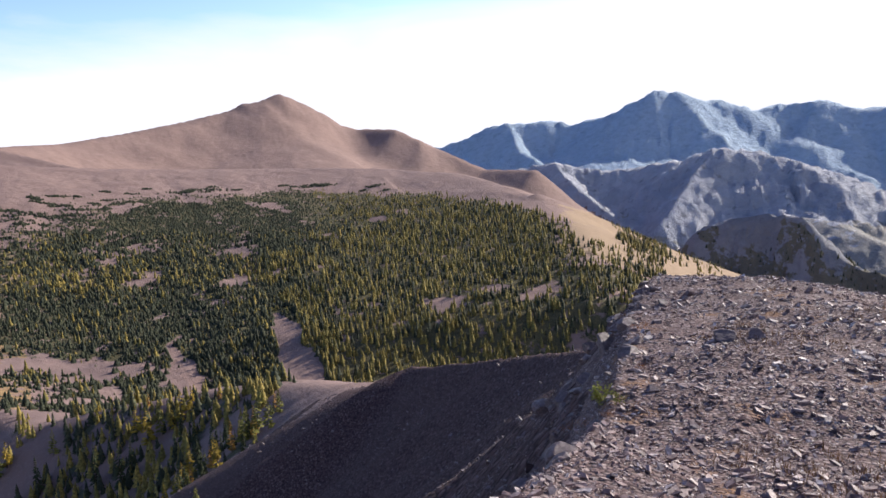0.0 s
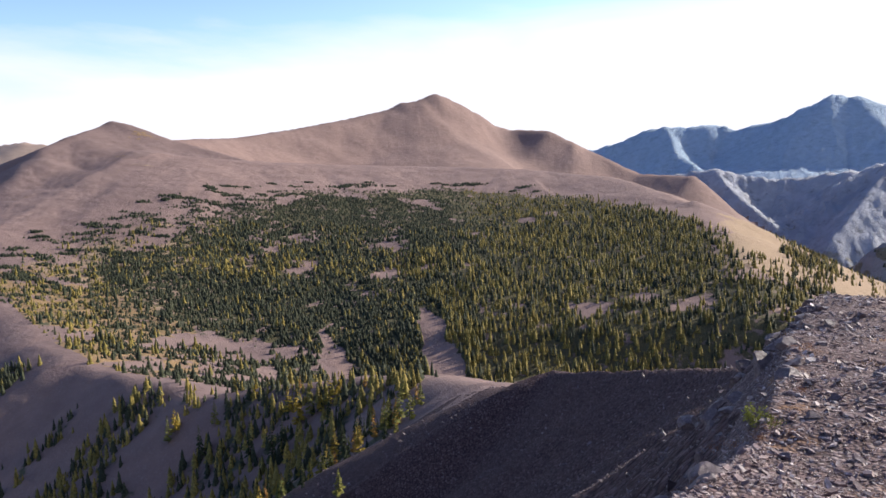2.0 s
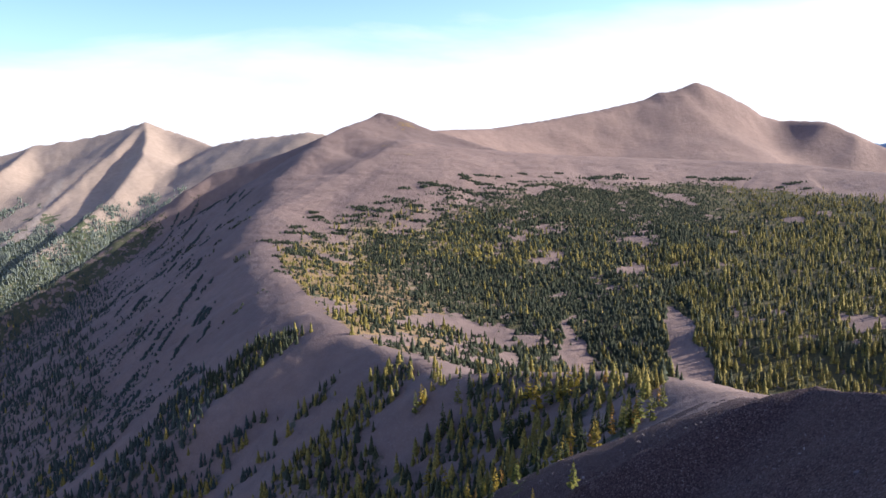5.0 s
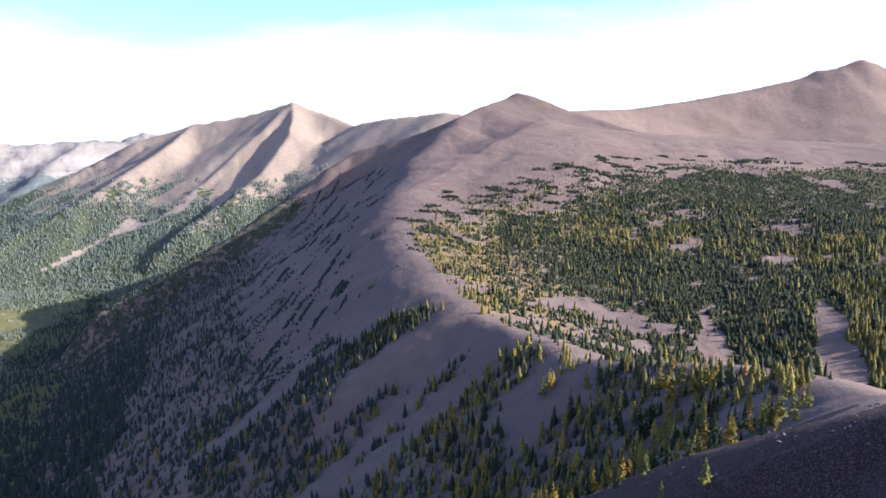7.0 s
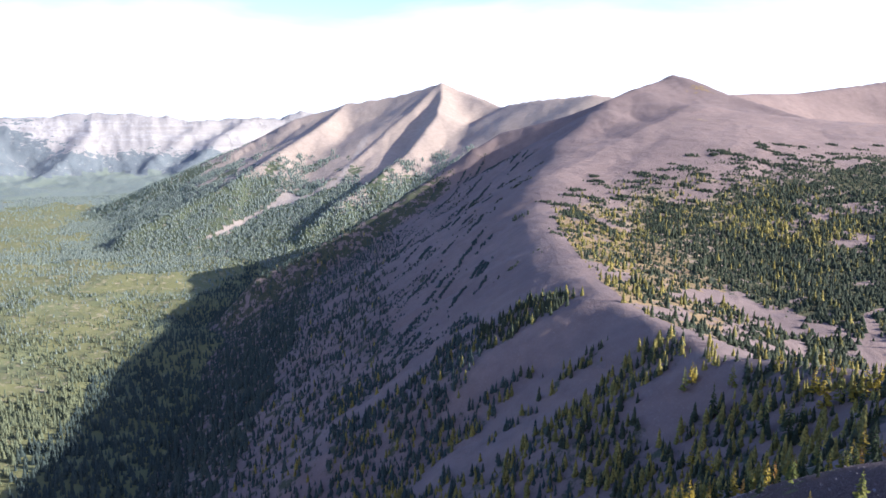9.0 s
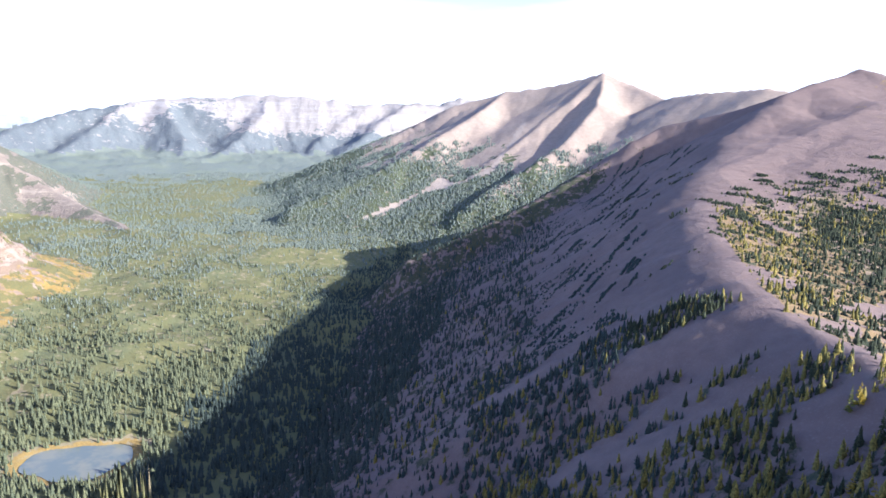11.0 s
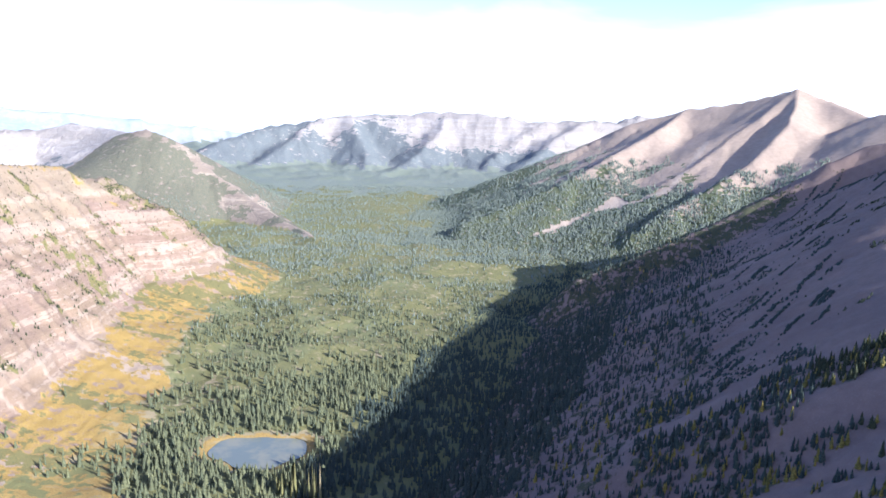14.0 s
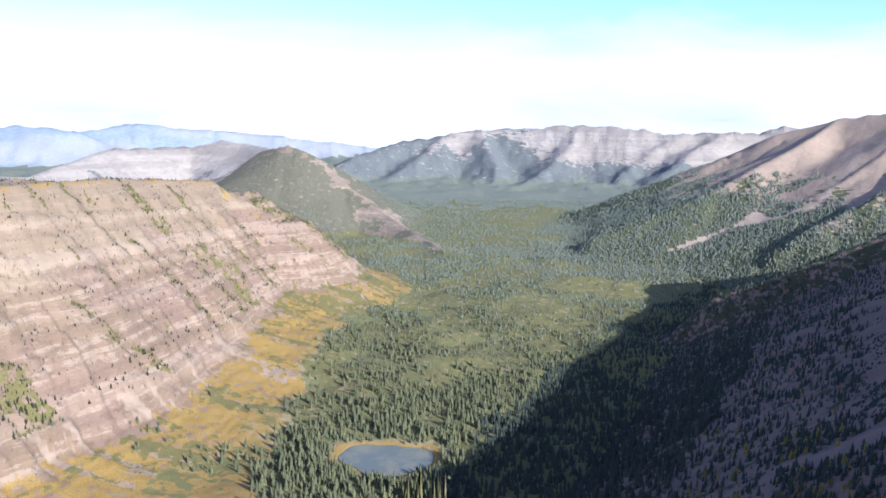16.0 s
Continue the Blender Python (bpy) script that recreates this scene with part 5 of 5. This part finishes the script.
BLOCKS = [rock_mesh(stone_rnd, q) for q in (0.5, 0.6, 0.75, 0.55, 0.7)]
for az, el, wide in (
        (-20.3, -15.07, 4.67),
        (-18.8, -15.54, 2.97),
        (-22.2, -14.77, 3.40),
        (-23.1, -13.56, 2.55),
        (-20.7, -13.48, 2.55),
        (-15.2, -11.61, 2.55),
        (-14.3, -12.85, 2.34),
        (-13.6, -14.50, 2.55),
        (-15.2, -13.86, 2.12),
        (-14.1, -16.11, 2.12),
        (-15.1, -18.68, 2.97),
        (-16.4, -17.44, 1.91),
        (-17.6, -11.78, 1.70),
        (-8.7, -23.43, 3.82),
        (-6.9, -25.21, 3.40),
        (-3.8, -25.68, 2.55),
        (-10.5, -22.80, 2.55),
        (-13.5, -21.71, 2.55),
        (-12.2, -21.18, 1.49),
        (-29.3, -23.28, 1.91),
        (-26.4, -16.56, 1.27),
        (-17.2, -20.73, 1.49),
        (-10.4, -25.13, 2.55),
        (-5.6, -24.44, 2.12),
        (-21.4, -12.66, 1.70),
        (-15.8, -12.62, 1.91)):
    px, py, pz, d = meets(az, el)
    if d > 40:
        continue
    s = max(0.12, 0.6 * d * math.tan(radians(wide)))
    ob = new("boulder", stone_rnd.choice(BLOCKS))
    ob.matrix_basis = pose(px, py, pz - 0.06 * s, stone_rnd.uniform(-12, 12), stone_rnd.uniform(-12, 12), stone_rnd.uniform(0, 360)) @ Matrix.Diagonal((s, s, s, 1))
    tagged(ob, "angular purple-grey rock breaking out of the gravelly ledge", "rock", "rocks of the ledge")


# a broken edge of blocks along the brink
edge = [spot(*c) for c in RIDGES["ledge"]["crest"][3:]]
for (ax, ay, _), (bx, by, _) in zip(edge, edge[1:]):
    n = max(2, int(math.hypot(bx - ax, by - ay) / 0.15))
    for k in range(n):
        t = (k + stone_rnd.random()) / n
        px, py = ax + t * (bx - ax) - 0.12 + 0.25 * stone_rnd.random(), ay + t * (by - ay) + 0.2 * stone_rnd.random()
        if math.hypot(px, py) < 2.6:
            continue
        if k % 3:  # most lie a little down the wall
            out = stone_rnd.uniform(0.15, 1.1)
            length = math.hypot(bx - ax, by - ay)
            px, py = px - (by - ay) / length * out, py + (bx - ax) / length * out
        pz = float(land(np.array([px]), np.array([py]))[0][0])
        s = (0.12 + 0.2 * stone_rnd.random()) * (0.7 + 0.05 * math.hypot(px, py)) * (1.45 if math.hypot(px, py) > 8 else 1.0)
        ob = new("boulder", stone_rnd.choice(BLOCKS))
        ob.matrix_basis = pose(px, py, pz - 0.14 * s, stone_rnd.uniform(-20, 20), stone_rnd.uniform(-20, 20), stone_rnd.uniform(0, 360)) @ Matrix.Diagonal((s, s, s, 1))
        tagged(ob, "fractured purple-grey block at the brink of the ledge", "rock", "rocks of the ledge")


# ---- low plants on the ledge ----
DRY_GRASS = needle_material("dry_grass", (0.24, 0.14, 0.08), (0.36, 0.235, 0.13))
tx, ty = srng.uniform(-2.5, 10.5, 9000), srng.uniform(2.0, 17.0, 9000)
tz, tform, _ = land(tx, ty)
tk = np.isin(tform, (NAMES.index("ledge"), NAMES.index("brow"))) & (beside(tx, ty, RIDGES["ledge"]["crest"]) < 0.1) & (fbm(tx / 1.1, ty / 1.1, 3, 66) > 0.12)
tv, tf = [], []
for px, py, pz in zip(tx[tk], ty[tk], tz[tk]):
    for _ in range(9):
        a, lean, h = srng.uniform(0, 6.283), srng.uniform(0.2, 0.9), srng.uniform(0.025, 0.075)
        ox, oy = px + srng.normal(0, 0.03), py + srng.normal(0, 0.03)
        c, n = math.cos(a), math.sin(a)
        b0 = len(tv)
        tv += [(ox - n * 0.004, oy + c * 0.004, pz - 0.01), (ox + n * 0.004, oy - c * 0.004, pz - 0.01), (ox + c * h * lean, oy + n * h * lean, pz + h)]
        tf.append((b0, b0 + 1, b0 + 2))
me = bpy.data.meshes.new("dry_grass")
me.from_pydata(tv, [], tf)
me.materials.append(DRY_GRASS)
tagged(new("dry_grass", me), "short tufts of rust and straw coloured grass among the shards", "grass", kind="stuff")


def shrub(place, high, wide, stems, leaf, label):
    base = new("shrub")
    base.location = place
    rnd = random.Random(int(high * 1000) + stems)
    sv, sf, lv, lf = [], [], [], []
    for k in range(stems):
        a, lean = rnd.random() * 6.283, rnd.random()
        tip = Vector((math.cos(a) * wide * lean, math.sin(a) * wide * lean, high * (1 - 0.5 * lean * rnd.random())))
        b0 = len(sv)
        q = 0.012 * high
        sv += [(q, 0, -0.03), (-q * 0.5, q, -0.03), (-q * 0.5, -q, -0.03), tuple(tip)]
        sf += [(b0, b0 + 1, b0 + 3), (b0 + 1, b0 + 2, b0 + 3), (b0 + 2, b0, b0 + 3)]
        for _ in range(26):
            c = tip * (0.35 + 0.68 * rnd.random()) + Vector((rnd.gauss(0, 1), rnd.gauss(0, 1), rnd.gauss(0, 0.8))) * wide * 0.13
            c.z = max(c.z, 0.01)
            u = Vector((rnd.gauss(0, 1), rnd.gauss(0, 1), rnd.gauss(0, 1))).normalized() * high * 0.075
            w = u.cross(Vector((rnd.gauss(0, 1), rnd.gauss(0, 1), rnd.gauss(0, 1)))).normalized() * high * 0.035
            b1 = len(lv)
            lv += [tuple(c - u), tuple(c + w), tuple(c + u), tuple(c - w)]
            lf.append((b1, b1 + 1, b1 + 2, b1 + 3))
    for name, v, f, mat in (("stem", sv, sf, BARK), ("foliage", lv, lf, leaf)):
        me = bpy.data.meshes.new(name)
        me.from_pydata(v, [], f)
        me.materials.append(mat)
        new(name, me).parent = base
    return tagged(base, label, "shrub", "low plants on the ledge")


YELLOW_LEAF = needle_material("yellow_green_leaves", (0.25, 0.26, 0.05), (0.42, 0.38, 0.09))
RUST_LEAF = needle_material("rust_red_leaves", (0.26, 0.10, 0.04), (0.42, 0.19, 0.07))
for az, el, high, wide, stems, leaf, label in (
        (-11.1, -20.09, 1.95, 1.36, 9, YELLOW_LEAF, "small yellow-green shrub growing from the ledge"),
        (-12.4, -19.90, 1.10, 0.93, 7, YELLOW_LEAF, "small yellow-green shrub growing from the ledge"),
        (-10.3, -21.15, 0.59, 1.44, 8, RUST_LEAF, "rust-red dwarf plants in a crack of the ledge"),
        (-8.8, -21.86, 0.51, 1.27, 8, RUST_LEAF, "rust-red dwarf plants in a crack of the ledge"),
        (-11.8, -20.71, 0.51, 1.10, 8, RUST_LEAF, "rust-red dwarf plants in a crack of the ledge"),
        (-14.3, -14.48, 0.59, 0.93, 7, RUST_LEAF, "rust-red dwarf plants in a crack of the ledge"),
        (-13.9, -19.92, 0.42, 1.02, 7, RUST_LEAF, "rust-red dwarf plants in a crack of the ledge"),
        (-14.1, -17.32, 0.47, 0.85, 7, RUST_LEAF, "rust-red dwarf plants in a crack of the ledge")):
    px, py, pz, d = meets(az, el)
    if d < 60:
        shrub((px, py, pz - 0.01), d * math.tan(radians(high)), d * math.tan(radians(wide)), stems, leaf, label)
